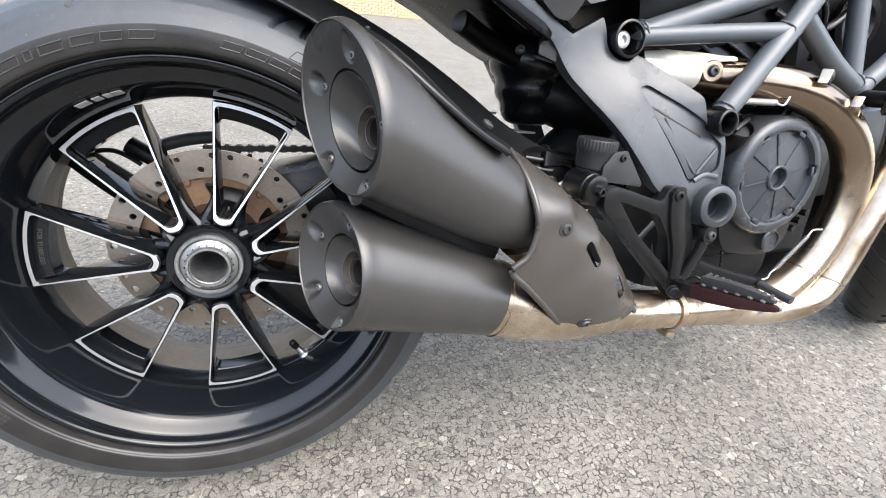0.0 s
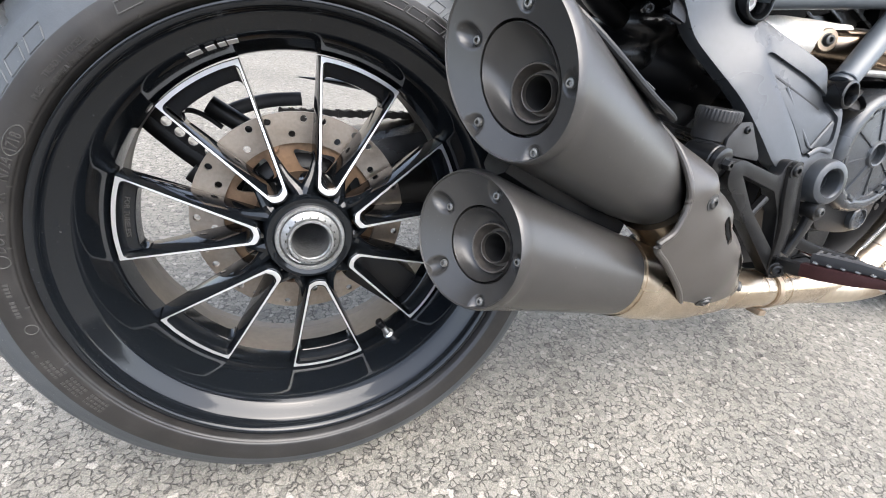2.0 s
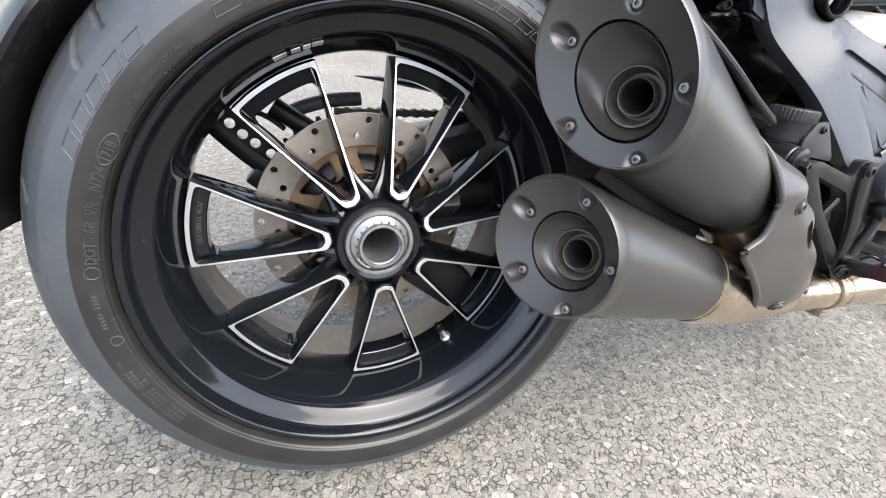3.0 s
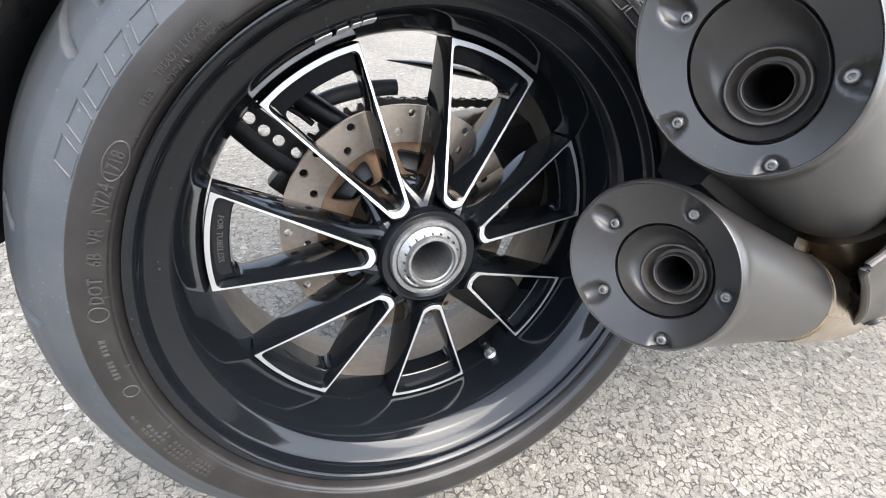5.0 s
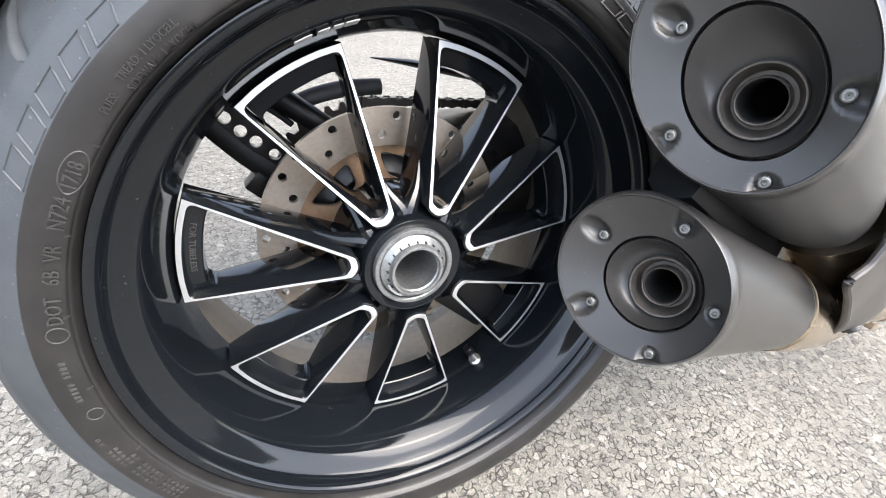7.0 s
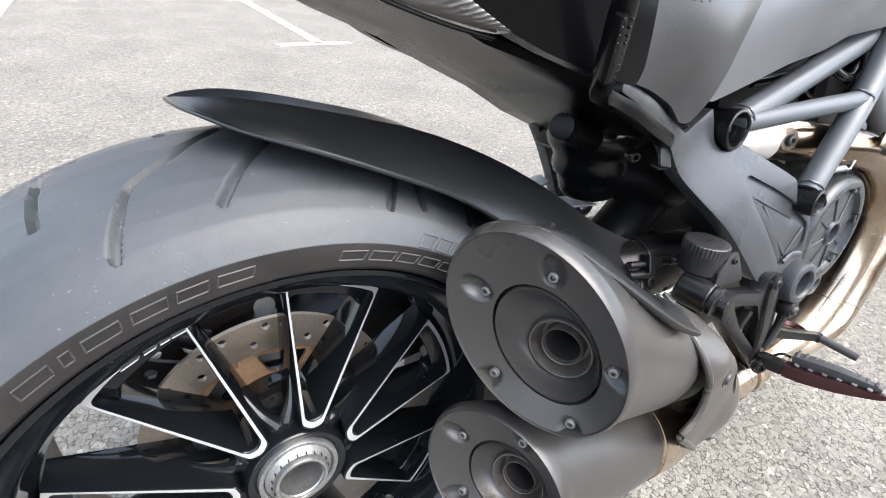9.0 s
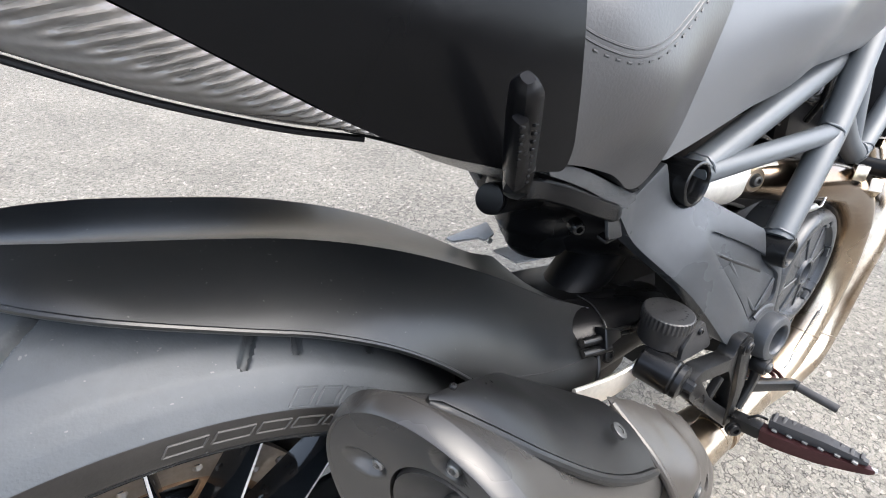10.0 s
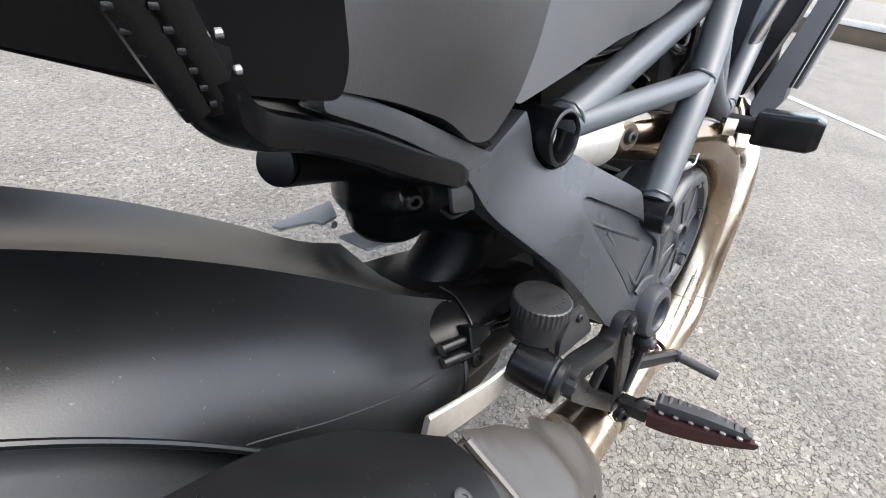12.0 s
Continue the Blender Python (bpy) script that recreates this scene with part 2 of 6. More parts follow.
def sweep(pts, radius, seg=20, sub=8, flat=1.0, up=(0, 0, 1), square=0.0, caps=True, bm=None):
    """A tube along the points; radius: one, or one a point; flat: height over width; square: 0 round to 1 boxy."""
    path = smooth_path(pts, sub) if sub > 1 else [Vector(p) for p in pts]
    rad = [radius] * len(pts) if isinstance(radius, (int, float)) else list(radius)
    loops = []
    for i, p in enumerate(path):
        d = (path[min(i + 1, len(path) - 1)] - path[max(i - 1, 0)]).normalized()
        a = d.cross(Vector(up)).normalized()
        b = a.cross(d)
        f = i / (len(path) - 1) * (len(rad) - 1)
        r = rad[int(f)] + (rad[min(int(f) + 1, len(rad) - 1)] - rad[int(f)]) * (f - int(f))
        loop = []
        for j in range(seg):
            w = 2 * math.pi * (j + 0.5) / seg
            c, s = math.cos(w), math.sin(w)
            k = 1 / max(abs(c), abs(s)) * square + (1 - square)
            loop.append(p + a * (c * r * k) + b * (s * r * k * flat))
        loops.append(loop)
    bm = bm or bmesh.new()
    into(bm, *rings(loops, caps=caps))
    return bm


def box(size, m, bevel=0.002, bm=None, segments=2):
    one = bmesh.new()
    bmesh.ops.create_cube(one, size=1, matrix=m @ Matrix.Diagonal((*size, 1)))
    if bevel:
        bmesh.ops.bevel(one, geom=list(one.edges), offset=bevel, segments=segments, profile=0.6, affect="EDGES")
    return joined(bm, one)


def joined(bm, one):
    if bm is None:
        return one
    me = bpy.data.meshes.new("joint")
    one.to_mesh(me)
    one.free()
    bm.from_mesh(me)
    bpy.data.meshes.remove(me)
    return bm


def rounded(outline, radius=0.006, steps=4):
    """A 2D outline with its corners rounded; radius one or one a corner."""
    k = len(outline)
    rad = [radius] * k if isinstance(radius, (int, float)) else radius
    out = []
    for i in range(k):
        p, a, b = Vector(outline[i]), Vector(outline[i - 1]), Vector(outline[(i + 1) % k])
        r = min(rad[i], (a - p).length * 0.45, (b - p).length * 0.45)
        s, e = p + (a - p).normalized() * r, p + (b - p).normalized() * r
        for j in range(steps + 1):
            t = j / steps
            out.append(s * (1 - t) ** 2 + p * (2 * t * (1 - t)) + e * t * t)
    return out


def plate(outline, thick, m, holes=(), bevel=0.0015, bm=None):
    """A plate of that outline (2D, in the xy of m), thick along z, with holes and bevelled rims."""
    one = bmesh.new()
    for loop in (outline, *holes):
        vs = [one.verts.new((p[0], p[1], 0)) for p in loop]
        for i in range(len(vs)):
            one.edges.new((vs[i - 1], vs[i]))
    bmesh.ops.triangle_fill(one, use_beauty=True, use_dissolve=False, edges=list(one.edges))
    ext = bmesh.ops.extrude_face_region(one, geom=list(one.faces))
    for v in ext["geom"]:
        if isinstance(v, bmesh.types.BMVert):
            v.co.z += thick
    bmesh.ops.recalc_face_normals(one, faces=one.faces)
    if bevel:
        rim = [e for e in one.edges if len(e.link_faces) == 2 and e.calc_face_angle(0) > 1.0 and abs(e.verts[0].co.z - e.verts[1].co.z) < 1e-6]
        bmesh.ops.bevel(one, geom=rim, offset=bevel, segments=2, profile=0.6, affect="EDGES", clamp_overlap=True)
    bmesh.ops.transform(one, matrix=m, verts=one.verts)
    return joined(bm, one)


def circle(r, k=12, c=(0, 0), turn=0.0, flat=1.0):
    return [Vector((c[0] + r * math.cos(2 * math.pi * i / k + turn), c[1] + r * flat * math.sin(2 * math.pi * i / k + turn))) for i in range(k)]


def bolt(parent, at, facing, r=0.006, high=0.005, material=None, socket=True, washer=0.0, name="bolt"):
    """A button-head bolt with a socket, its head facing that way."""
    m = along(at, Vector(at) + Vector(facing))
    prof = [(r * 1.0, -0.002), (r, high * 0.5), (r * 0.86, high * 0.9), (r * 0.7, high)]
    if washer:
        prof = [(washer, -0.002), (washer, 0.0008), (r, 0.001), *prof[1:]]
    if socket:
        prof += [(r * 0.45, high), (r * 0.42, high * 0.35), (0.0003, high * 0.3)]
    else:
        prof += [(0.0003, high * 1.05)]
    return part(name, lathe(prof, m, 18), material or ZINC, parent)


def letters(text, size):
    """The mesh points and faces of a line of text in the built-in font, starting at x = 0."""
    cu = bpy.data.curves.new("line", "FONT")
    cu.body, cu.size, cu.extrude, cu.resolution_u = text, size, 0.0005, 2
    ob = bpy.data.objects.new("line", cu)
    me = bpy.data.meshes.new_from_object(ob)
    verts, faces = [v.co.copy() for v in me.vertices], [tuple(p.vertices) for p in me.polygons]
    bpy.data.objects.remove(ob)
    bpy.data.curves.remove(cu)
    bpy.data.meshes.remove(me)
    return verts, faces


def field(points):
    """A smooth y over (x, z) through points in space (thin plate)."""
    p = np.array(points, float)
    xz, y = p[:, [0, 2]], p[:, 1]

    def kernel(d):
        return np.where(d > 1e-9, d * d * np.log(np.maximum(d, 1e-9)), 0)

    k = len(p)
    a = np.zeros((k + 3, k + 3))
    a[:k, :k] = kernel(np.linalg.norm(xz[:, None] - xz[None], axis=-1)) + 1e-5 * np.eye(k)
    a[:k, k:] = np.c_[np.ones(k), xz]
    a[k:, :k] = a[:k, k:].T
    w = np.linalg.solve(a, np.r_[y, 0, 0, 0])
    return lambda x, z: float(kernel(np.hypot(xz[:, 0] - x, xz[:, 1] - z)) @ w[:k] + w[k] + w[k + 1] * x + w[k + 2] * z)


def skin(outline, y_of, thick, holes=(), cuts=3, roll_edge=0.0, fine=0.012):
    """A curved sheet: a 2D outline in (x, z) with holes, laid on y = y_of(x, z), thick towards +y."""
    bm = bmesh.new()
    edge = []
    for loop in (outline, *holes):
        vs = [bm.verts.new((p[0], 0, p[1])) for p in loop]
        for i in range(len(vs)):
            edge.append(bm.edges.new((vs[i - 1], vs[i])))
    bmesh.ops.triangle_fill(bm, use_beauty=True, use_dissolve=False, edges=edge)
    for _ in range(cuts):
        long = [e for e in bm.edges if e.calc_length() > fine]
        if not long:
            break
        bmesh.ops.subdivide_edges(bm, edges=long, cuts=1)
        bmesh.ops.triangulate(bm, faces=[f for f in bm.faces if len(f.verts) > 3])
    bmesh.ops.beautify_fill(bm, faces=bm.faces, edges=[e for e in bm.edges if len(e.link_faces) == 2])
    rim = {v for e in bm.edges if len(e.link_faces) == 1 for v in e.verts}
    for v in bm.verts:
        v.co.y = y_of(v.co.x, v.co.z) + (roll_edge if v in rim else 0)
    ext = bmesh.ops.extrude_face_region(bm, geom=list(bm.faces))
    for v in ext["geom"]:
        if isinstance(v, bmesh.types.BMVert):
            v.co.y += thick
    return bm


def spring(a, b, radius, turns, wire, bm=None):
    a, b = Vector(a), Vector(b)
    m = along(a, b)
    h = (b - a).length
    pts = [m @ Vector((radius * math.cos(2 * math.pi * turns * i / (turns * 10)), radius * math.sin(2 * math.pi * turns * i / (turns * 10)), h * i / (turns * 10))) for i in range(turns * 10 + 1)]
    return sweep(pts, wire, 6, 1, up=(b - a), bm=bm)

# ---- the car park ----
def asphalt_material():
    m = bpy.data.materials.new("worn_asphalt")
    m.use_nodes = True
    n, l = m.node_tree.nodes, m.node_tree.links
    b = n["Principled BSDF"]
    co = n.new("ShaderNodeTexCoord")
    warp = n.new("ShaderNodeTexNoise")
    warp.inputs["Scale"].default_value, warp.inputs["Detail"].default_value = 130, 5
    l.new(co.outputs["Object"], warp.inputs["Vector"])
    off = n.new("ShaderNodeVectorMath")
    off.operation = "MULTIPLY_ADD"
    off.inputs[1].default_value = (0.0085, 0.0085, 0.0085)
    l.new(warp.outputs["Color"], off.inputs[0])
    l.new(co.outputs["Object"], off.inputs[2])
    stone, edge = n.new("ShaderNodeTexVoronoi"), n.new("ShaderNodeTexVoronoi")
    edge.feature = "DISTANCE_TO_EDGE"
    stone.inputs["Scale"].default_value = edge.inputs["Scale"].default_value = 104
    for v in (stone, edge):
        l.new(off.outputs[0], v.inputs["Vector"])
    tone = n.new("ShaderNodeValToRGB")
    tone.color_ramp.elements[0].color, tone.color_ramp.elements[1].color = (0.123, 0.115, 0.098, 1), (0.296, 0.278, 0.241, 1)
    for at, c in ((0.20, (0.159, 0.148, 0.127, 1)), (0.6, (0.180, 0.169, 0.145, 1)), (0.92, (0.203, 0.189, 0.162, 1)), (0.98, (0.255, 0.237, 0.203, 1))):
        tone.color_ramp.elements.new(at).color = c
    sep = n.new("ShaderNodeSeparateColor")
    l.new(stone.outputs["Color"], sep.inputs[0])
    l.new(sep.outputs[0], tone.inputs[0])
    gap = n.new("ShaderNodeMapRange")
    gap.inputs["From Max"].default_value, gap.inputs["To Min"].default_value = 0.13, 0.27
    l.new(edge.outputs["Distance"], gap.inputs["Value"])
    patch = n.new("ShaderNodeTexNoise")
    patch.inputs["Scale"].default_value, patch.inputs["Detail"].default_value = 2.5, 6
    l.new(co.outputs["Object"], patch.inputs["Vector"])
    worn = n.new("ShaderNodeMapRange")
    worn.inputs["From Min"].default_value, worn.inputs["From Max"].default_value = 0.3, 0.7
    worn.inputs["To Min"].default_value, worn.inputs["To Max"].default_value = 0.85, 1.15
    l.new(patch.outputs["Fac"], worn.inputs["Value"])
    grit = n.new("ShaderNodeTexNoise")
    grit.inputs["Scale"].default_value, grit.inputs["Detail"].default_value = 420, 3
    l.new(co.outputs["Object"], grit.inputs["Vector"])
    gritr = n.new("ShaderNodeMapRange")
    gritr.inputs["From Min"].default_value, gritr.inputs["From Max"].default_value = 0.3, 0.7
    gritr.inputs["To Min"].default_value, gritr.inputs["To Max"].default_value = 0.68, 1.32
    l.new(grit.outputs["Fac"], gritr.inputs["Value"])
    # some stones get dark joints, their crescent shadows put into the colour
    pore = n.new("ShaderNodeTexNoise")
    pore.inputs["Scale"].default_value, pore.inputs["Detail"].default_value, pore.inputs["Roughness"].default_value = 70, 3, 0.5
    l.new(co.outputs["Object"], pore.inputs["Vector"])
    hole = n.new("ShaderNodeMapRange")
    hole.inputs["From Min"].default_value, hole.inputs["From Max"].default_value = 0.42, 0.53
    hole.inputs["To Min"].default_value, hole.inputs["To Max"].default_value = 0.0, 0.93
    l.new(pore.outputs["Fac"], hole.inputs["Value"])
    shaded_joint = n.new("ShaderNodeMath")
    shaded_joint.operation = "MAXIMUM"
    l.new(gap.outputs[0], shaded_joint.inputs[0])
    l.new(hole.outputs[0], shaded_joint.inputs[1])
    value = shaded_joint.outputs[0]
    for other in (worn.outputs[0], gritr.outputs[0]):
        k = n.new("ShaderNodeMath")
        k.operation = "MULTIPLY"
        l.new(value, k.inputs[0])
        l.new(other, k.inputs[1])
        value = k.outputs[0]
    col = n.new("ShaderNodeVectorMath")
    col.operation = "SCALE"
    l.new(tone.outputs[0], col.inputs[0])
    l.new(value, col.inputs["Scale"])
    l.new(col.outputs[0], b.inputs["Base Color"])
    b.inputs["Roughness"].default_value = 0.85
    high = n.new("ShaderNodeMath")
    high.operation = "MULTIPLY"
    cap = n.new("ShaderNodeMath")
    cap.operation = "MINIMUM"
    cap.inputs[1].default_value = 0.12
    l.new(edge.outputs["Distance"], cap.inputs[0])
    l.new(cap.outputs[0], high.inputs[0])
    l.new(sep.outputs[1], high.inputs[1])
    plus = n.new("ShaderNodeMath")
    plus.operation = "MULTIPLY_ADD"
    plus.inputs[1].default_value = 0.16
    l.new(grit.outputs["Fac"], plus.inputs[0])
    l.new(high.outputs[0], plus.inputs[2])
    deep = n.new("ShaderNodeMath")
    deep.operation = "MULTIPLY_ADD"
    deep.inputs[1].default_value = 0.14
    l.new(shaded_joint.outputs[0], deep.inputs[0])
    l.new(plus.outputs[0], deep.inputs[2])
    bump = n.new("ShaderNodeBump")
    bump.inputs["Strength"].default_value, bump.inputs["Distance"].default_value = 1.0, 0.012
    l.new(deep.outputs[0], bump.inputs["Height"])
    l.new(bump.outputs[0], b.inputs["Normal"])
    return m


ASPHALT = asphalt_material()
LINE = mat("worn_white_line", (0.55, 0.55, 0.53), 0.8, vary=0.25, scale=60, bump=0.6, bump_scale=150, tint=(0.24, 0.23, 0.22), tint_scale=40, tint_amount=0.8)
BRICK = mat("yellow_brick", (0.42, 0.34, 0.22), 0.85, vary=0.25, scale=8, bump=0.4, bump_scale=80)
MORTAR = mat("pale_mortar", (0.5, 0.46, 0.4), 0.9, vary=0.15, scale=20, bump=0.4)
COPING = mat("pale_coping", (0.62, 0.61, 0.58), 0.85, vary=0.15, scale=10, bump=0.4, bump_scale=120)
HEDGE = mat("brown_ivy_brick", (0.11, 0.085, 0.06), 0.9, vary=0.4, scale=12, bump=0.5, bump_scale=60)

bm = bmesh.new()
into(bm, [(-300, -300, 0), (300, -300, 0), (300, 300, 0), (-300, 300, 0)], [(0, 1, 2, 3)])
tagged(part("ground", bm, ASPHALT, None), "worn grey asphalt car park with pale aggregate", "ground", kind="structure")


def line(a, b, wide):
    a, b = Vector((*a, 0.004)), Vector((*b, 0.004))
    m = Matrix.Translation((a + b) / 2) @ Matrix.Rotation(math.atan2((b - a).y, (b - a).x), 4, "Z")
    ob = part("parking_line", box(((b - a).length, wide, 0.004), m @ pose(0, 0, -0.001), 0), LINE, None)
    return tagged(ob, "worn white parking bay line painted on asphalt", "road marking", "parking lines", "structure")


line((1.17, 3.46), (0.97, 7.6), 0.09)
line((0.84, 3.41), (1.43, 3.48), 0.09)
line((-1.25, 3.02), (-0.70, 3.14), 0.09)
line((-0.88, 3.18), (-0.92, 7.4), 0.09)
line((5.40, 0.83), (4.10, -0.84), 0.09)

# a brick wall across the far side
wall = tagged(new("wall_far"), "pale yellow brick wall across the car park", "wall", kind="structure")
wall.matrix_world = pose(-9.0, 15.2, 0, 0, 0, 4)
part("core", box((34, 0.2, 5.6), pose(17, 0.12, 2.8), 0), MORTAR, wall)
brick = box((0.215, 0.1, 0.065), Matrix(), 0.006, segments=1)
brick_mesh = bpy.data.meshes.new("brick")
brick.to_mesh(brick_mesh)
brick.free()
brick_mesh.materials.append(BRICK)
for row in range(9):
    for i in range(30):
        ob = new("brick", brick_mesh)
        ob.parent = wall
        ob.matrix_basis = pose(9.2 + i * 0.225 + (row % 2) * 0.112, 0.03 + random.uniform(-0.003, 0.003), 0.04 + row * 0.075)

# the low wall past the front of the bay
low = tagged(new("low_wall"), "low dark brown brick wall with a pale concrete coping", "wall", kind="structure")
part("wall_body", box((0.3, 60, 0.27), pose(12.4, 12, 0.135), 0.01), HEDGE, low)
part("coping", box((0.36, 60, 0.10), pose(12.4, 12, 0.325), 0.02), COPING, low, "pale concrete coping")

# an unseen wall added behind the camera, to darken what near faces reflect
WALLB = mat("unseen_wall_brown", (0.17, 0.135, 0.105), 0.9, vary=0.25, scale=3, bump=0.3, bump_scale=40)
tagged(part("unseen_near_wall", box((34, 0.25, 2.4), pose(0.5, -9.0, 1.2), 0.01), WALLB, None), "unseen plain brown wall added to darken reflections", "wall", kind="structure")

# ---- the motorcycle ----
bike = tagged(new("motorcycle"), "black muscle motorcycle leaning on its side stand on asphalt", "motorcycle")
bike.matrix_world = BIKE

# ---- rear wheel ----
MID = 0.036  # the wheel's middle plane
PHASE, HALF = radians(-83.6), radians(13.7)  # the first spoke pair's direction from the top, half its angle
RIM_IN = [(0.2343, -0.0715), (0.2335, -0.0738), (0.2305, -0.0742), (0.2278, -0.0725), (0.2262, -0.067), (0.2248, -0.0605), (0.2225, -0.0585), (0.217, -0.0545), (0.2110, -0.0500), (0.2085, -0.0475), (0.2030, -0.0300), (0.1985, -0.0140), (0.1945, -0.0020), (0.1935, 0.0060), (0.1935, 0.0400)]
wheel = part("rear_wheel", lathe([*RIM_IN, (0.2005, 0.0402), (0.2005, 0.0), (0.205, -0.02), (0.213, -0.045), (0.2335, -0.066)], WHEEL, 160, closed=True), GLOSS, bike, "gloss black cast rim with machined silver spoke edges", 55)
part("rim_barrel", lathe([(0.1936, 0.0405), (0.1945, 0.07), (0.2, 0.11), (0.215, 0.135), (0.2343, 0.1435), (0.2335, 0.138), (0.2, 0.125), (0.202, 0.0405)], WHEEL, 128, closed=True), BARREL, wheel, "dusty bare inner rim barrel")

SIDE = [(0.2335, -0.0670), (0.2362, -0.0770), (0.2374, -0.0800), (0.2386, -0.0806), (0.2390, -0.0826), (0.2420, -0.0836), (0.2520, -0.0850), (0.2588, -0.0850), (0.2594, -0.0848), (0.2700, -0.0795), (0.2800, -0.0728), (0.2900, -0.0605), (0.3000, -0.0420), (0.3080, -0.0190), (0.3140, 0.0080), (0.3165, 0.0360)]


def tyre_section():
    """Radius and y across the tyre, finely stepped, from the near bead to the far one."""
    half = [np.array(p) for p in SIDE]
    full = half + [np.array((r, 2 * MID - y)) for r, y in SIDE[-2::-1]]
    out = []
    for a, b in zip(full[:-1], full[1:]):
        k = max(2, int(np.linalg.norm(b - a) / 0.0016))
        out += [a + (b - a) * i / k for i in range(k)]
    out = np.array(out + [full[-1]])
    soft = out.copy()
    for _ in range(1):
        soft[1:-1] = (soft[:-2] + 2 * soft[1:-1] + soft[2:]) / 4
    return soft


def side_y(r):
    """y of the near sidewall at a radius."""
    s = tyre_section()
    s = s[: len(s) // 2]
    return float(np.interp(r, s[:, 0], s[:, 1]))


# tread grooves on the near half: polylines of (degrees round the wheel, y), repeated every 72 degrees
GROOVES = [
    [(-0.7, 0.034), (-7.5, -0.007), (-12.8, -0.030), (-16.5, -0.071)],
    [(4.5, 0.000), (0.0, -0.031), (-4.0, -0.0605)],
    [(25.0, 0.000), (20.7, -0.040), (18.2, -0.069)],
    [(-18.4, 0.038), (-22.0, 0.030), (-27.0, 0.024), (-32.3, 0.002), (-35.2, -0.035), (-37.0, -0.061)],
    [(-22.0, 0.028), (-22.4, -0.004), (-22.5, -0.032)],
    [(-44.0, 0.034), (-45.3, 0.003), (-46.8, -0.019), (-47.6, -0.064)],
]


def rear_tyre():
    sec = tyre_section()
    k, seg = len(sec), 1260
    ang = np.arange(seg) * 2 * np.pi / seg
    deep = np.zeros((seg, k))
    deg = np.degrees(ang)[:, None]
    y = sec[None, :, 1]
    on_tread = (sec[:, 0] > 0.272)[None, :]
    for g in GROOVES:
        for mirror in (1, -1):
            for (d0, y0), (d1, y1) in zip(g[:-1], g[1:]):
                if mirror < 0:
                    y0, y1, d0, d1 = 2 * MID - y0, 2 * MID - y1, d0 + 36, d1 + 36
                mid = (d0 + d1) / 2
                ax, ay, bx, by = np.radians(d0) * 0.31, y0, np.radians(d1) * 0.31, y1
                px = np.radians((deg - mid + 36) % 72 + mid - 36) * 0.31
                t = np.clip(((px - ax) * (bx - ax) + (y - ay) * (by - ay)) / ((bx - ax) ** 2 + (by - ay) ** 2), 0, 1)
                d = np.hypot(px - ax - t * (bx - ax), y - ay - t * (by - ay))
                deep = np.maximum(deep, np.clip((0.0035 - d) / 0.0014, 0, 1) * 0.0062 * on_tread)
    r = sec[None, :, 0] - deep
    verts = np.stack([r * np.sin(ang)[:, None], np.repeat(sec[None, :, 1], seg, 0), r * np.cos(ang)[:, None]], -1).reshape(-1, 3)
    i, j = np.meshgrid(np.arange(seg), np.arange(k - 1), indexing="ij")
    a, b = i * k + j, (i + 1) % seg * k + j
    faces = np.stack([a, a + 1, b + 1, b], -1).reshape(-1, 4)
    me = bpy.data.meshes.new("tyre")
    me.from_pydata(verts.tolist(), [], faces.tolist())
    low = np.repeat((sec[:-1, 0] < 0.2589).astype(int)[None, :], seg, 0).reshape(-1)
    return dress("tyre", me, [RUBBER, SIDEWALL], wheel, "worn wide rear tyre with raised sidewall lettering", 50, low.tolist())


tyre = rear_tyre()


def on_sidewall(name, text, size, start, radius, material=LETTER, proud=0.0016, spread=1.0, parent=None, centred=False):
    """Raised text round the sidewall: start in degrees from the top, clockwise as seen from the right; letters upright outward."""
    verts, faces = letters(text, size)
    out = []
    if centred:
        start -= math.degrees(max(v.x for v in verts) * spread / radius) / 2
    for v in verts:
        r = radius + v.y
        a = radians(start) + v.x * spread / radius
        out.append((r * math.sin(a), side_y(r) - proud - v.z + 0.0005, r * math.cos(a)))
    return finish(name, out, faces, material, parent or tyre, angle=30)


def sidewall_bar(start, end, r0, r1, proud=0.0011, parent=None, material=RUBBER, lean=0.0, name="brand_mark"):
    """A raised plain bar on the sidewall between two angles and radii."""
    loops, steps = [], 6
    for i in range(steps + 1):
        a = radians(start + (end - start) * i / steps)
        p = []
        for r, h in ((r0, -0.001), (r0, proud), (r1, proud), (r1, -0.001)):
            w = a + radians(lean) * (r - r0) / (r1 - r0)
            p.append(Vector((r * math.sin(w), side_y(r) - h, r * math.cos(w))))
        loops.append(p)
    return finish(name, *rings(loops), material, parent or tyre, angle=30)


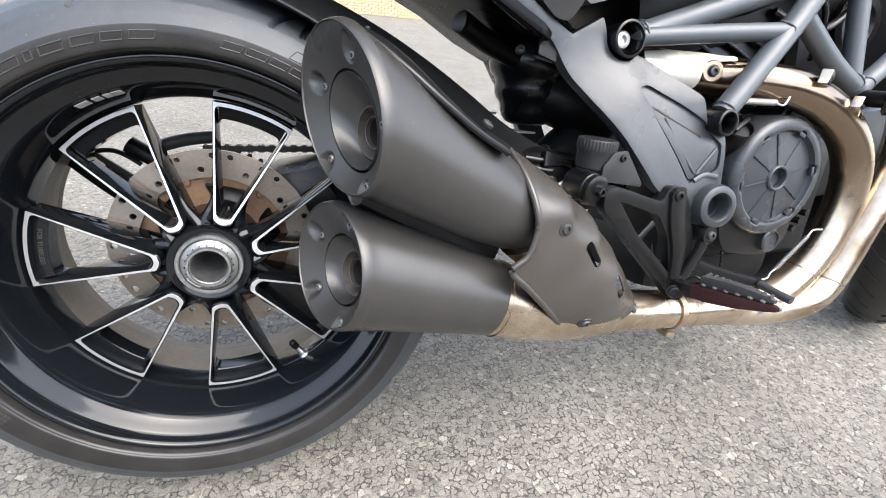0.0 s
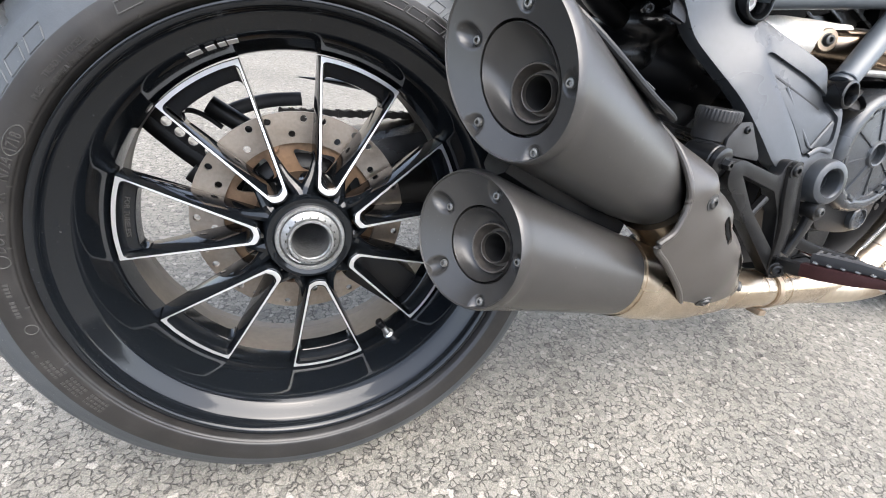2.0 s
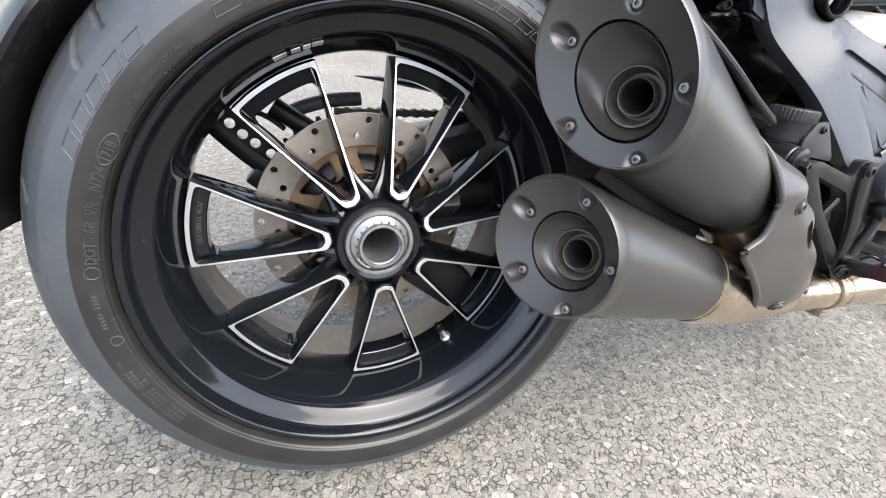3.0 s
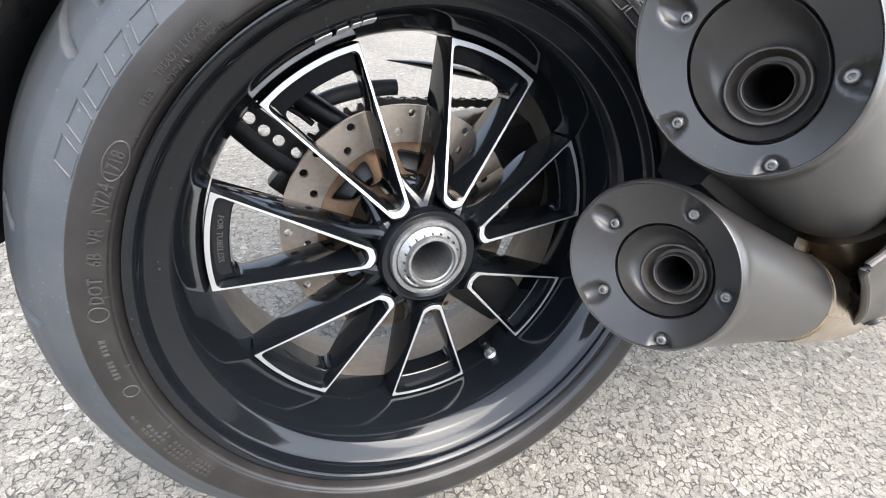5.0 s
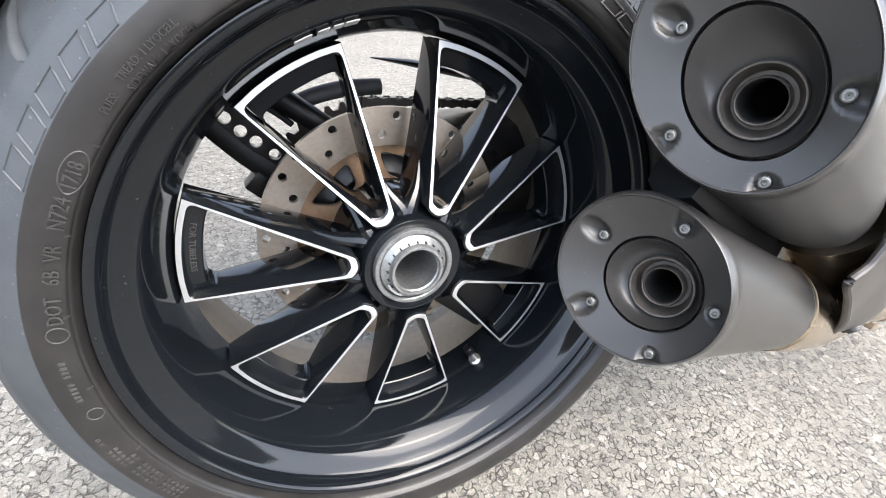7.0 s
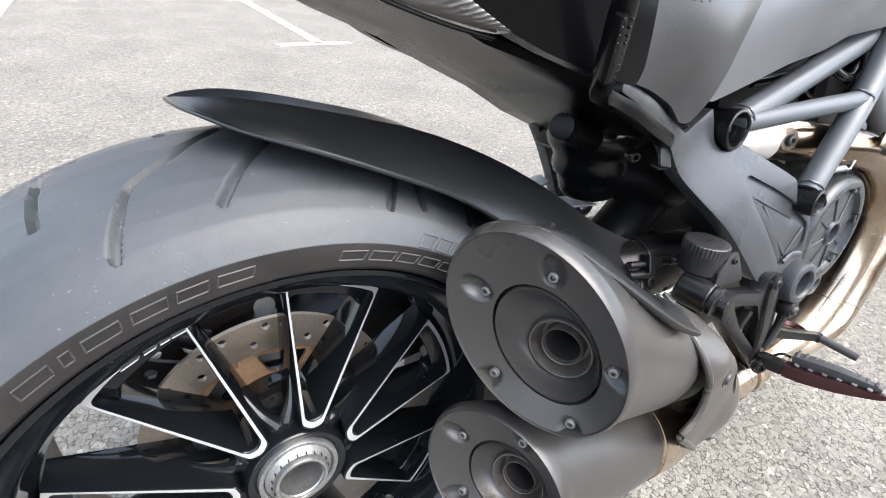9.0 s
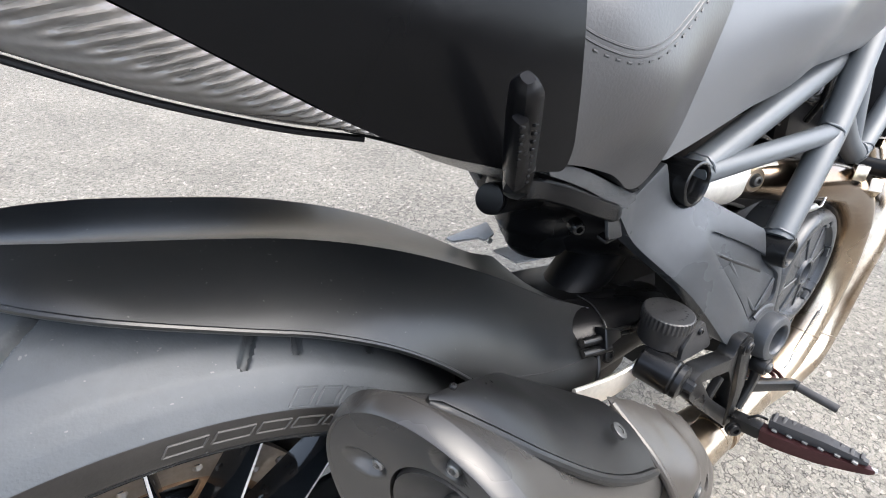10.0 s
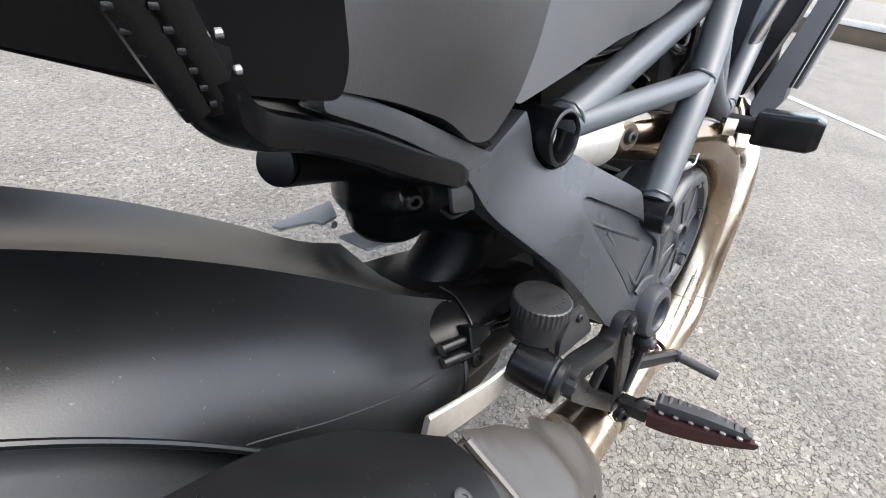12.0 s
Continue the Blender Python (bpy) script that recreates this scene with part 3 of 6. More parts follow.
# spokes: seven pairs, each a deep V with a machined face
def spoke_pair(k):
    a0 = PHASE - k * 2 * math.pi / 7
    ra, rc = 0.0523, 0.1912

    def outline(inset, end):
        tip = ra + inset * 3.2
        side = HALF - inset / rc
        pts = []
        corner = rc - end
        n_arc = 10
        for i in range(n_arc + 1):
            w = -side if i == 0 else side if i == n_arc else side * 0.62 * (2 * (i - 1) / (n_arc - 2) - 1)
            rr = corner
            pts.append(Vector((rr * math.cos(w), rr * math.sin(w))))
        pts.append(Vector((tip + 0.004, 0.0095 - inset * 0.75)))
        pts.append(Vector((tip, 0.0)))
        pts.append(Vector((tip + 0.004, -0.0095 + inset * 0.75)))
        rad = [0.0005 + max(inset, 0) * 3.3] + [0.0] * (n_arc - 1) + [0.0005 + max(inset, 0) * 3.3, 0.003, 0.006, 0.003]
        return rounded(pts, [max(r, 0.0002) for r in rad], 4)

    def front(u):
        return -0.031 + (u - ra) / (rc - ra) * 0.030

    def at(p, y):
        w = a0 + math.atan2(p.y, p.x)
        r = p.length
        return Vector((r * math.sin(w), y, r * math.cos(w)))

    out0, in0 = outline(0.0, 0.0), outline(0.0018, 0.0042)
    out1, in1 = outline(-0.0006, -0.0008), outline(0.0024, 0.0048)
    loops = [
        [at(p, 0.046 - 0.012 * (p.length - ra) / 0.14) for p in in1],
        [at(p, front(p.length) + 0.0012) for p in in1],
        [at(p, front(p.length)) for p in in0],
        [at(p, front(p.length)) for p in out0],
        [at(p, front(p.length) + 0.0012) for p in out1],
        [at(p, 0.046 - 0.012 * (p.length - ra) / 0.14) for p in out1],
    ]
    verts, faces = rings(loops, closed=True)
    k_ = len(out0)
    index = [1 if 2 * k_ <= i < 3 * k_ else 0 for i in range(len(faces))]
    ob = finish("v_spoke", verts, faces, [GLOSS, MACHINED], wheel, angle=40, index=index)
    # the recessed plate at the outer end
    loops = []
    side = HALF - 0.0055 / 0.19
    for i in range(29):
        u = i / 28
        w = a0 - side + 2 * side * (u * u * (3 - 2 * u))
        gap = min(0.007, max(0.0, 0.007 - (side - abs(w - a0)) * 0.172))
        inner = 0.1725 - (0.007 - math.sqrt(0.007 ** 2 - gap ** 2))
        loops.append([Vector((r * math.sin(w), y, r * math.cos(w))) for r, y in ((inner, 0.034), (inner, 0.0105), (inner + 0.001, 0.0095), (0.1865, 0.0095), (0.1865, 0.034))])
    finish("end_web", *rings(loops), GLOSS, ob, angle=40)
    # the fillets that tie the pair to the hub
    for s in (-1, 1):
        w0 = a0 + s * 0.45
        pts = [Vector((r * math.sin(w), y, r * math.cos(w))) for r, w, y in ((0.040, w0, -0.012), (0.054, a0 + s * 0.34, -0.010), (0.070, a0 + s * 0.24, -0.004), (0.090, a0 + s * 0.205, 0.006))]
        part("root_fillet", sweep(pts, [0.010, 0.008, 0.005, 0.002], 10, 5, up=(0, 1, 0)), GLOSS, ob)
    return ob


pairs = [spoke_pair(k) for k in range(7)]

part("hub", lathe([(0.0335, -0.0255), (0.0385, -0.0262), (0.0425, -0.0285), (0.0462, -0.0290), (0.0480, -0.0270), (0.0490, -0.020), (0.0505, -0.008), (0.056, 0.010), (0.058, 0.075), (0.030, 0.075), (0.030, -0.02)], WHEEL, 72, closed=True), GLOSS, wheel)
part("hub_ring", lathe([(0.0325, -0.0240), (0.0330, -0.0300), (0.0342, -0.0312), (0.0372, -0.0312), (0.0380, -0.0300), (0.0382, -0.0240)], WHEEL, 72, closed=True), NUT, wheel, "machined hub ring")
nut = part("axle_nut", lathe([(0.0222, 0.04), (0.0216, -0.0385), (0.0222, -0.0398), (0.0243, -0.0398), (0.0250, -0.0388), (0.0252, -0.0335), (0.0262, -0.0325), (0.0318, -0.0290), (0.0326, -0.0270), (0.0326, 0.02)], WHEEL, 72), NUT, wheel, "worn grey ribbed axle nut")
# Near-black blocks paint the shade of the nut's notches.
for i in range(20):
    w = 2 * math.pi * i / 20
    part("nut_notch", box((0.0013, 0.0045, 0.0013), pose(0.0268 * math.sin(w), -0.0335, 0.0268 * math.cos(w), 0, math.degrees(w), 0), 0.0004, segments=1), HOLE, nut)
part("axle_bore", lathe([(0.0218, -0.0375), (0.0205, -0.036), (0.0200, 0.06), (0.0200, 0.10), (0.0002, 0.10)], WHEEL, 48), NUT, wheel, "hollow grey axle bore")
clip = [Vector((0.0290 * math.sin(radians(a)), -0.0335, 0.0290 * math.cos(radians(a)))) for a in range(205, 250, 9)]
part("nut_clip", sweep(clip, 0.0012, 8, 4, up=(0, 1, 0)), MACHINED, nut)

# valve
vd = Vector((0.1 - 0.0, 0, -0.155)).normalized()
m = along(vd * 0.194 + Vector((0, 0.006, 0)), vd * 0.160 + Vector((0, 0.000, 0)))
valve = part("valve", lathe([(0.0075, -0.002), (0.0075, 0.002), (0.005, 0.004), (0.0048, 0.010), (0.0042, 0.011), (0.0042, 0.02)], m, 20, caps=True), ZINC, wheel)
part("valve_cap", lathe([(0.0048, 0.0195), (0.0052, 0.0205), (0.0052, 0.031), (0.004, 0.0325), (0.0002, 0.0325)], m, 20), PLASTIC, valve, "black valve cap")

# grey balance sticker on the rim lip
for i, (a, wide) in enumerate(((-27.0, 3.4), (-23.0, 2.2), (-20.2, 1.8), (-17.6, 2.6))):
    loops = []
    for j in range(5):
        w = radians(a + wide * (j / 4 - 0.5))
        loops.append([Vector((r * math.sin(w), y, r * math.cos(w))) for r, y in ((0.2068, -0.0470), (0.2062, -0.0474), (0.2034, -0.0355), (0.2042, -0.0350))])
    finish("rim_sticker", *rings(loops), MARK, wheel)

# ---- brake disc ----
DISC_Y = 0.050
holes = []
for i in range(24):
    w = 2 * math.pi * i / 24
    for r, d in ((0.121, 0.0), (0.1035, 0.5)):
        a = w + d * 2 * math.pi / 24 + (0.05 if i % 2 else -0.03)
        if r == 0.1035 and i % 2:
            continue
        holes.append(circle(0.0042, 10, (r * math.cos(a), r * math.sin(a))))
disc = part("brake_disc", plate(circle(0.129, 96), 0.006, pose(0, DISC_Y + 0.006, 0, 90), [circle(0.093, 72), *holes], bevel=0), DISC, wheel, "drilled steel rear brake disc")
windows = []
for i in range(6):
    a = 2 * math.pi * i / 6 + 0.35
    windows.append(rounded([(r * math.cos(a + d), r * math.sin(a + d)) for r, d in ((0.058, -0.32), (0.086, -0.36), (0.086, 0.30), (0.060, 0.18))], 0.008))
part("disc_carrier", plate(circle(0.0945, 72), 0.006, pose(0, DISC_Y + 0.013, 0, 90), [circle(0.045, 40), *windows], bevel=0.001), RUST, disc, "brown rusted disc carrier")
for i in range(6):
    a = 2 * math.pi * i / 6 + 0.86
    bolt(disc, (0.09 * math.cos(a), DISC_Y + 0.004, 0.09 * math.sin(a)), (0, -1, 0), 0.0055, 0.003, RUST, name="carrier_rivet")

# ---- lettering on the tyre ----
for word, at in (("DOT", -82.6), ("6B", -77.5), ("VR", -73.9), ("N724", -68.3)):
    on_sidewall("sidewall_text", word, 0.0108, at, 0.2411, spread=0.80, centred=True)
on_sidewall("sidewall_text", "1718", 0.0100, -63.0, 0.2406, spread=0.80, centred=True)
on_sidewall("sidewall_text", "PLIES:", 0.0056, -52.8, 0.2424, spread=0.85, centred=True)
on_sidewall("sidewall_text", "TREAD: 1 LYOCELL", 0.0056, -49.8, 0.2450, spread=0.85)
on_sidewall("sidewall_text", "SIDEWALL: 1 LYOCELL", 0.0056, -50.0, 0.2388, spread=0.85)


def sidewall_ring(deg, r, long, wide, name="oval_mark"):
    pts = []
    for i in range(25):
        w = 2 * math.pi * i / 24
        a, rr = radians(deg) + long * math.cos(w) / r, r + wide * math.sin(w)
        pts.append(Vector((rr * math.sin(a), side_y(rr) - 0.0003, rr * math.cos(a))))
    return part(name, sweep(pts, 0.0005, 6, 1, up=(0, 1, 0), caps=False), LETTER, tyre)


sidewall_ring(-62.6, 0.2440, 0.0125, 0.0055)
sidewall_ring(-86.6, 0.2452, 0.0052, 0.0052)
sidewall_ring(-101.7, 0.2443, 0.0045, 0.0045)
# letters too worn to read
for i in range(10):
    if i != 5:
        sidewall_bar(-98.6 + i * 0.78, -98.1 + i * 0.78, 0.2455, 0.2490, 0.0009, name="worn_letter", material=LETTER)
for row, r in enumerate((0.2515, 0.2475, 0.2435)):
    for i in range(20 - 3 * row):
        if i % 6 != 5:
            sidewall_bar(-125.5 + i * 0.98, -124.9 + i * 0.98, r, r + 0.0024, 0.0008, name="worn_letter", material=LETTER)


def hollow_mark(a, w, r0, r1, lean, material):
    """A raised, slanted outline standing for one brand letter."""
    pts = []
    for u, v in ((0, 0), (1, 0), (1, 0.33), (1, 0.66), (1, 1), (0, 1), (0, 0.66), (0, 0.33), (0, 0)):
        r = r0 + (r1 - r0) * v
        q = radians(a + w * u + lean * v)
        pts.append(Vector((r * math.sin(q), side_y(r) - 0.0002, r * math.cos(q))))
    return part("brand_mark", sweep(pts, 0.0007, 6, 1, up=(0, 1, 0), caps=False), material, tyre)


# the brand lettering, as plain slanted outlines
for a in (-66.6, -62.0, -57.4, -52.8, -48.2):
    hollow_mark(a, 3.3, 0.2605, 0.2705, 1.3, RUBBER)
for a in (23.4, 27.0, 30.4, 33.8, 37.2):
    hollow_mark(a, 2.6, 0.2605, 0.2700, 1.0, RUBBER)
for a, w in ((-33.5, 4.6), (-27.6, 1.4), (-24.8, 4.6), (-18.8, 4.4), (-13.2, 4.0), (-8.0, 4.8)):
    hollow_mark(a, w, 0.2465, 0.2535, 0.6, LETTER)
for a, w in ((9.5, 4.2), (14.6, 4.4), (19.8, 3.8), (24.4, 3.8), (29.0, 4.2)):
    hollow_mark(a, w, 0.2465, 0.2535, 0.6, LETTER)
for a in (-112.0, -97.0, -84.0, -71.5, -58.5, -45.0, -31.0, -16.0, -1.0, 14.0):
    sidewall_bar(a, a + 0.25, 0.2385, 0.2412, 0.0010, name="wear_tick", material=LETTER)

# words cast into the end webs of two spokes
def web_text(text, pair, size=0.0068):
    verts, faces = letters(text, size)
    wide = max(v.x for v in verts)
    a0 = PHASE - pair * 2 * math.pi / 7
    out = []
    for v in verts:
        r = 0.1822 - v.y
        a = a0 - (v.x - wide / 2) / 0.179
        out.append((r * math.sin(a), 0.0093 - v.z, r * math.cos(a)))
    return finish("cast_text", out, faces, LETTER, pairs[pair], angle=30)


web_text("FOR TUBELESS", 0)
for i in range(9):
    w = PHASE - 3 * 2 * math.pi / 7 + (i - 4) * 0.022
    p = Vector((0.180 * math.sin(w), 0.0090, 0.180 * math.cos(w)))
    part("cast_mark", box((0.0028, 0.0012, 0.005), Matrix.Translation(p) @ Matrix.Rotation(w, 4, "Y"), 0), GLOSS, pairs[3])

# ---- drive side, seen through the spokes ----
teeth = []
for i in range(42):
    w = 2 * math.pi * i / 42
    for d, r in ((-0.045, 0.1115), (-0.018, 0.1185), (0.018, 0.1185), (0.045, 0.1115)):
        teeth.append(Vector((r * math.cos(w + d), r * math.sin(w + d))))
part("sprocket", plate(teeth, 0.006, pose(0, 0.158, 0, 90), [circle(0.060, 40), *[circle(0.013, 14, (0.085 * math.cos(a), 0.085 * math.sin(a))) for a in (0.3, 1.35, 2.4, 3.45, 4.5, 5.55)]], bevel=0), CHAIN, wheel, "dark oily rear sprocket")
link_bm = plate(rounded([Vector((0.0085 * c, 0.006 * s_)) for c, s_ in ((-1, -0.7), (-0.75, -1), (-0.3, -0.62), (0.3, -0.62), (0.75, -1), (1, -0.7), (1, 0.7), (0.75, 1), (0.3, 0.62), (-0.3, 0.62), (-0.75, 1), (-1, 0.7))], 0.002, 2), 0.002, pose(0, 0, 0, 90), bevel=0)
link_mesh = bpy.data.meshes.new("chain_link")
link_bm.to_mesh(link_mesh)
link_bm.free()
link_mesh.materials.append(CHAIN)
chain = part("chain", sweep([(-0.01, 0.155, 0.1175), (0.15, 0.152, 0.1200), (0.45, 0.150, 0.1240)], 0.0045, 8, 4), CHAIN, bike, "dark drive chain")
for i in range(29):
    x = -0.012 + i * 0.0159
    for y in (0.149, 0.161):
        ob = new("chain_link", link_mesh)
        ob.parent = chain
        ob.matrix_basis = pose(x, y + (0.0018 if i % 2 else 0) * (1 if y > 0.155 else -1), 0.1176 + 0.0145 * x, 0, -0.8)
part("chain_guard", sweep([(0.008, 0.163, 0.163), (0.06, 0.165, 0.160), (0.16, 0.165, 0.150), (0.30, 0.160, 0.146)], [0.002, 0.012, 0.020, 0.022], 10, 5, flat=0.35), PLASTIC, bike, "black chain guard blade")
cal = part("brake_caliper", box((0.060, 0.060, 0.095), pose(0.098, 0.055, -0.082, 0, 128, 0), 0.012), CASTDARK, bike, "black rear brake caliper")
part("caliper_pad", box((0.030, 0.030, 0.060), pose(0.075, 0.050, -0.064, 0, 128, 0), 0.003), CHAIN, cal)

# ---- plate-holder arm and wiring behind the wheel ----
arm_out = rounded([(-0.215, 0.175), (-0.195, 0.178), (-0.150, 0.128), (-0.105, 0.092), (-0.060, 0.070), (-0.040, 0.030), (-0.070, 0.025), (-0.100, 0.060), (-0.135, 0.085), (-0.170, 0.120), (-0.215, 0.160)], 0.006)
arm = part("plate_holder_arm", plate([(x, z) for x, z in arm_out], 0.006, pose(0, 0.134, 0, 90), [circle(0.0058, 12, c) for c in ((-0.155, 0.1145), (-0.1425, 0.1025), (-0.1295, 0.0925), (-0.113, 0.0800))], bevel=0.0012), PLASTIC, bike, "black drilled plate-holder arm")
part("arm_brace", sweep([(-0.205, 0.150, 0.140), (-0.150, 0.150, 0.085), (-0.110, 0.145, 0.055), (-0.070, 0.140, 0.030)], [0.010, 0.011, 0.012, 0.012], 12, 4, square=0.5), PLASTIC, arm)
part("arm_foot", box((0.030, 0.024, 0.022), pose(-0.126, 0.140, 0.045, 0, 40), 0.003), PLASTIC, arm)
part("arm_stub", sweep([(-0.116, 0.135, 0.030), (-0.116, 0.135, 0.000)], 0.008, 14, 1), PLASTIC, arm)
part("wire_sleeve", sweep([(-0.108, 0.128, 0.136), (-0.090, 0.126, 0.124), (-0.058, 0.122, 0.104)], 0.0115, 16, 3), PLASTIC, arm, "black wiring sleeve")
part("hose", sweep([(-0.100, 0.150, 0.118), (-0.075, 0.150, 0.132), (-0.040, 0.150, 0.142), (-0.002, 0.150, 0.146)], 0.0085, 14, 5), PEGRUBBER, arm, "black rubber hose")
part("wire", sweep([(-0.150, 0.130, 0.126), (-0.128, 0.126, 0.128), (-0.112, 0.124, 0.122), (-0.096, 0.124, 0.110)], 0.0032, 8, 5), PLASTIC, arm)


def rear_guard():
    """A short guard close behind the tyre, rising to a point."""
    out, inn = [], []
    for i in range(31):
        t = i / 30
        ang = radians(-31.0 - 55.0 * t)
        grow = min(1.0, t / 0.35) ** 0.75
        row_o, row_i = [], []
        for j in range(17):
            u = j / 16
            y = 0.036 + (u - 0.5) * 2 * (0.006 + 0.066 * grow)
            edge = abs(u - 0.5) * 2
            r = 0.3405 + 0.014 * grow * (1 - edge ** 2.5) - 0.006 * grow * edge ** 6
            row_o.append(Vector((r * math.sin(ang), y, r * math.cos(ang))))
            row_i.append(Vector(((r - 0.004) * math.sin(ang), y, (r - 0.004) * math.cos(ang))))
        out.append(row_o)
        inn.append(row_i)
    loops = [a + b[::-1] for a, b in zip(out, inn)]
    return finish("rear_guard", *rings(loops), PLASTIC, arm, "black rear tyre guard", 40)


rear_guard()
arm.location = (0.009, -0.030, -0.008)

# ---- silencers ----
def silencer(rear, n, a, b, roll, front, rf, bolts, depth, disc_s, shift, pipe, waist, label):
    """A tapered can from a dished, slash-cut oval end cap to a round neck. bolts: places on the cap, along its two axes."""
    n, e1, e2 = axes(n, roll=roll)
    c, f = Vector(rear), Vector(front)
    d = (f - c).normalized()
    u1 = (e1 - d * e1.dot(d)).normalized()
    u2 = d.cross(u1) if d.cross(u1).dot(e2) > 0 else -d.cross(u1)
    seg = 180

    def flat(s, w):
        k = min(1.0, max(0.0, (0.955 - s) / (0.955 - disc_s)))
        return a * s * math.cos(w) + shift[0] * k, b * s * math.sin(w) + shift[1] * k

    def oval(s, deep, w):
        x, y = flat(s, w)
        return c + e1 * x + e2 * y - n * deep

    ws = [2 * math.pi * j / seg for j in range(seg)]
    loops = []
    for s, deep in ((0.93, 0.014), (0.950, 0.0014), (0.957, 0.0002), (0.964, 0.0000), (0.973, 0.0006), (0.992, 0.0035), (1.008, 0.0075), (1.015, 0.0120)):
        loops.append([oval(s, deep, w) for w in ws])
    for i in range(13):
        t = i / 12
        k = t * t * (3 - 2 * t) * 0.35 + t * 0.65
        loop = []
        for w in ws:
            p = oval(1.015, 0.0125, w)
            q = f + u1 * (rf * math.cos(w)) + u2 * (rf * math.sin(w))
            loop.append(p.lerp(q, k) + (p - c).normalized() * (-0.0015 * math.sin(math.pi * t)) + (f - q) * (waist * max(0.0, (t - 0.5) / 0.5) ** 2))
        loops.append(loop)
    loops.append([f + (p - f) * 0.93 + d * 0.002 for p in loops[-1]])
    loops.append([f + (p - f) * 0.5 + d * 0.002 for p in loops[-1]])
    body = finish("silencer", *rings(loops, caps=False), MATT, bike, label, 40)

    # dished face with five oblong dimples, a bolt at the inner end of each
    spots = []
    for x, y in bolts:
        out = Vector((x - shift[0], y - shift[1])).normalized()
        spots.append((Vector((x, y)) + out * 0.0065, out))
    face = []
    steps = 40
    for i in range(steps + 1):
        s = 0.955 + (disc_s - 0.955) * i / steps
        base = 0.0015 + depth * (0.955 - s) / (0.955 - disc_s)
        loop = []
        for w in ws:
            extra = 0.0
            p = Vector(flat(s, w))
            for q, out in spots:
                along_, over = (p - q).dot(out), (p - q).x * out.y - (p - q).y * out.x
                dist = math.hypot(along_ / 0.0135, over / 0.0092)
                if dist < 1:
                    extra = max(extra, 0.0068 * (1 - dist ** 2.6))
            loop.append(oval(s, base + extra, w))
        face.append(loop)
    face.append([oval(disc_s - 0.004, 0.0015 + depth + 0.012, w) for w in ws])
    cap = finish("end_cap", *rings(face, caps=False), MATT, body, angle=60)

    # inner cone and tail pipe
    pr = 0.0145
    inner = [[oval(disc_s - 0.004, 0.0015 + depth + 0.012, w) for w in ws]]
    inner += [[oval(disc_s - 0.026, 0.002 + depth + h, w) for w in ws] for h in (0.012, 0.0015)]
    pc = c + e1 * pipe[0] + e2 * pipe[1] - n * pipe[2]
    for i in range(10):
        t = i / 9
        loop = []
        for w in ws:
            p = oval(disc_s - 0.038, 0.001 + depth, w)
            q = pc + (e1 * math.cos(w) + e2 * math.sin(w)) * (pr * 1.74)
            loop.append(p.lerp(q, t) - n * (0.003 * math.sin(math.pi * t)))
        inner.append(loop)
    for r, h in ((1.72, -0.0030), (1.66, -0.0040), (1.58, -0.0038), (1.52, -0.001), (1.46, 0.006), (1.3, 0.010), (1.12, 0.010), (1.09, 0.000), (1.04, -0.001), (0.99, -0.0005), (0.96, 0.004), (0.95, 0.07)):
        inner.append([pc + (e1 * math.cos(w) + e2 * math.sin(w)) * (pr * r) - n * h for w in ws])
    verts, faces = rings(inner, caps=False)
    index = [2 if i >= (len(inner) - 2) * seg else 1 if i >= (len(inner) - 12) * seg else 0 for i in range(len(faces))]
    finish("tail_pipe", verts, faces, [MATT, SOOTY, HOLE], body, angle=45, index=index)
    for x, y in bolts:
        r = math.hypot((x - shift[0] * 0.5) / a, (y - shift[1] * 0.5) / b)
        deep = 0.0015 + depth * (0.955 - r) / (0.955 - disc_s) + 0.0060
        at = c + e1 * x + e2 * y - n * deep
        bolt(cap, at, n, 0.0043, 0.0050, CAPBOLT)
        part("washer", lathe([(0.0045, -0.001), (0.0058, -0.001), (0.0058, 0.0008), (0.0045, 0.0010)], along(at, at + n), 18, closed=True), MATT, cap)
    return body


silencer((0.1416, -0.1703, 0.1947), (-0.909, -0.416, 0.004), 0.0642, 0.0828, -35.3, (0.3700, -0.1550, 0.0720), 0.0465, ((0.0228, 0.0389), (-0.033, 0.0328), (0.0498, -0.0238), (0.008, -0.0735), (-0.041, -0.040)), 0.009, 0.588, (-0.001, -0.0125), (-0.0012, -0.0245, 0.0300), 0.36, "matt black oval upper silencer with a dished end cap")
silencer((0.1293, -0.1578, 0.0398), (-0.902, -0.400, 0.164), 0.0640, 0.0690, -50.7, (0.3240, -0.1560, -0.0160), 0.0462, ((0.006, 0.0432), (-0.0477, 0.0162), (0.0455, 0.0006), (0.024, -0.055), (-0.033, -0.0456)), 0.012, 0.565, (-0.004, -0.0085), (-0.006, -0.0142, 0.0280), 0.02, "matt black round lower silencer with a dished end cap")

# ---- collector and pipes ----
part("lower_neck", sweep([(0.318, -0.156, -0.014), (0.36, -0.156, -0.027), (0.42, -0.155, -0.045), (0.50, -0.150, -0.058)], [0.0462, 0.0458, 0.038, 0.030], 40, 6), STEEL, bike, "heat-tinted steel collector neck")
part("upper_neck", sweep([(0.362, -0.155, 0.076), (0.39, -0.155, 0.050), (0.43, -0.154, 0.000), (0.48, -0.150, -0.048)], [0.046, 0.044, 0.038, 0.030], 40, 6), STEEL, bike, "heat-tinted steel collector neck")
part("neck_seam", sweep([(0.3235, -0.156, -0.0160), (0.3265, -0.156, -0.0168)], [0.0470, 0.0470], 48, 1), STEEL, bike)
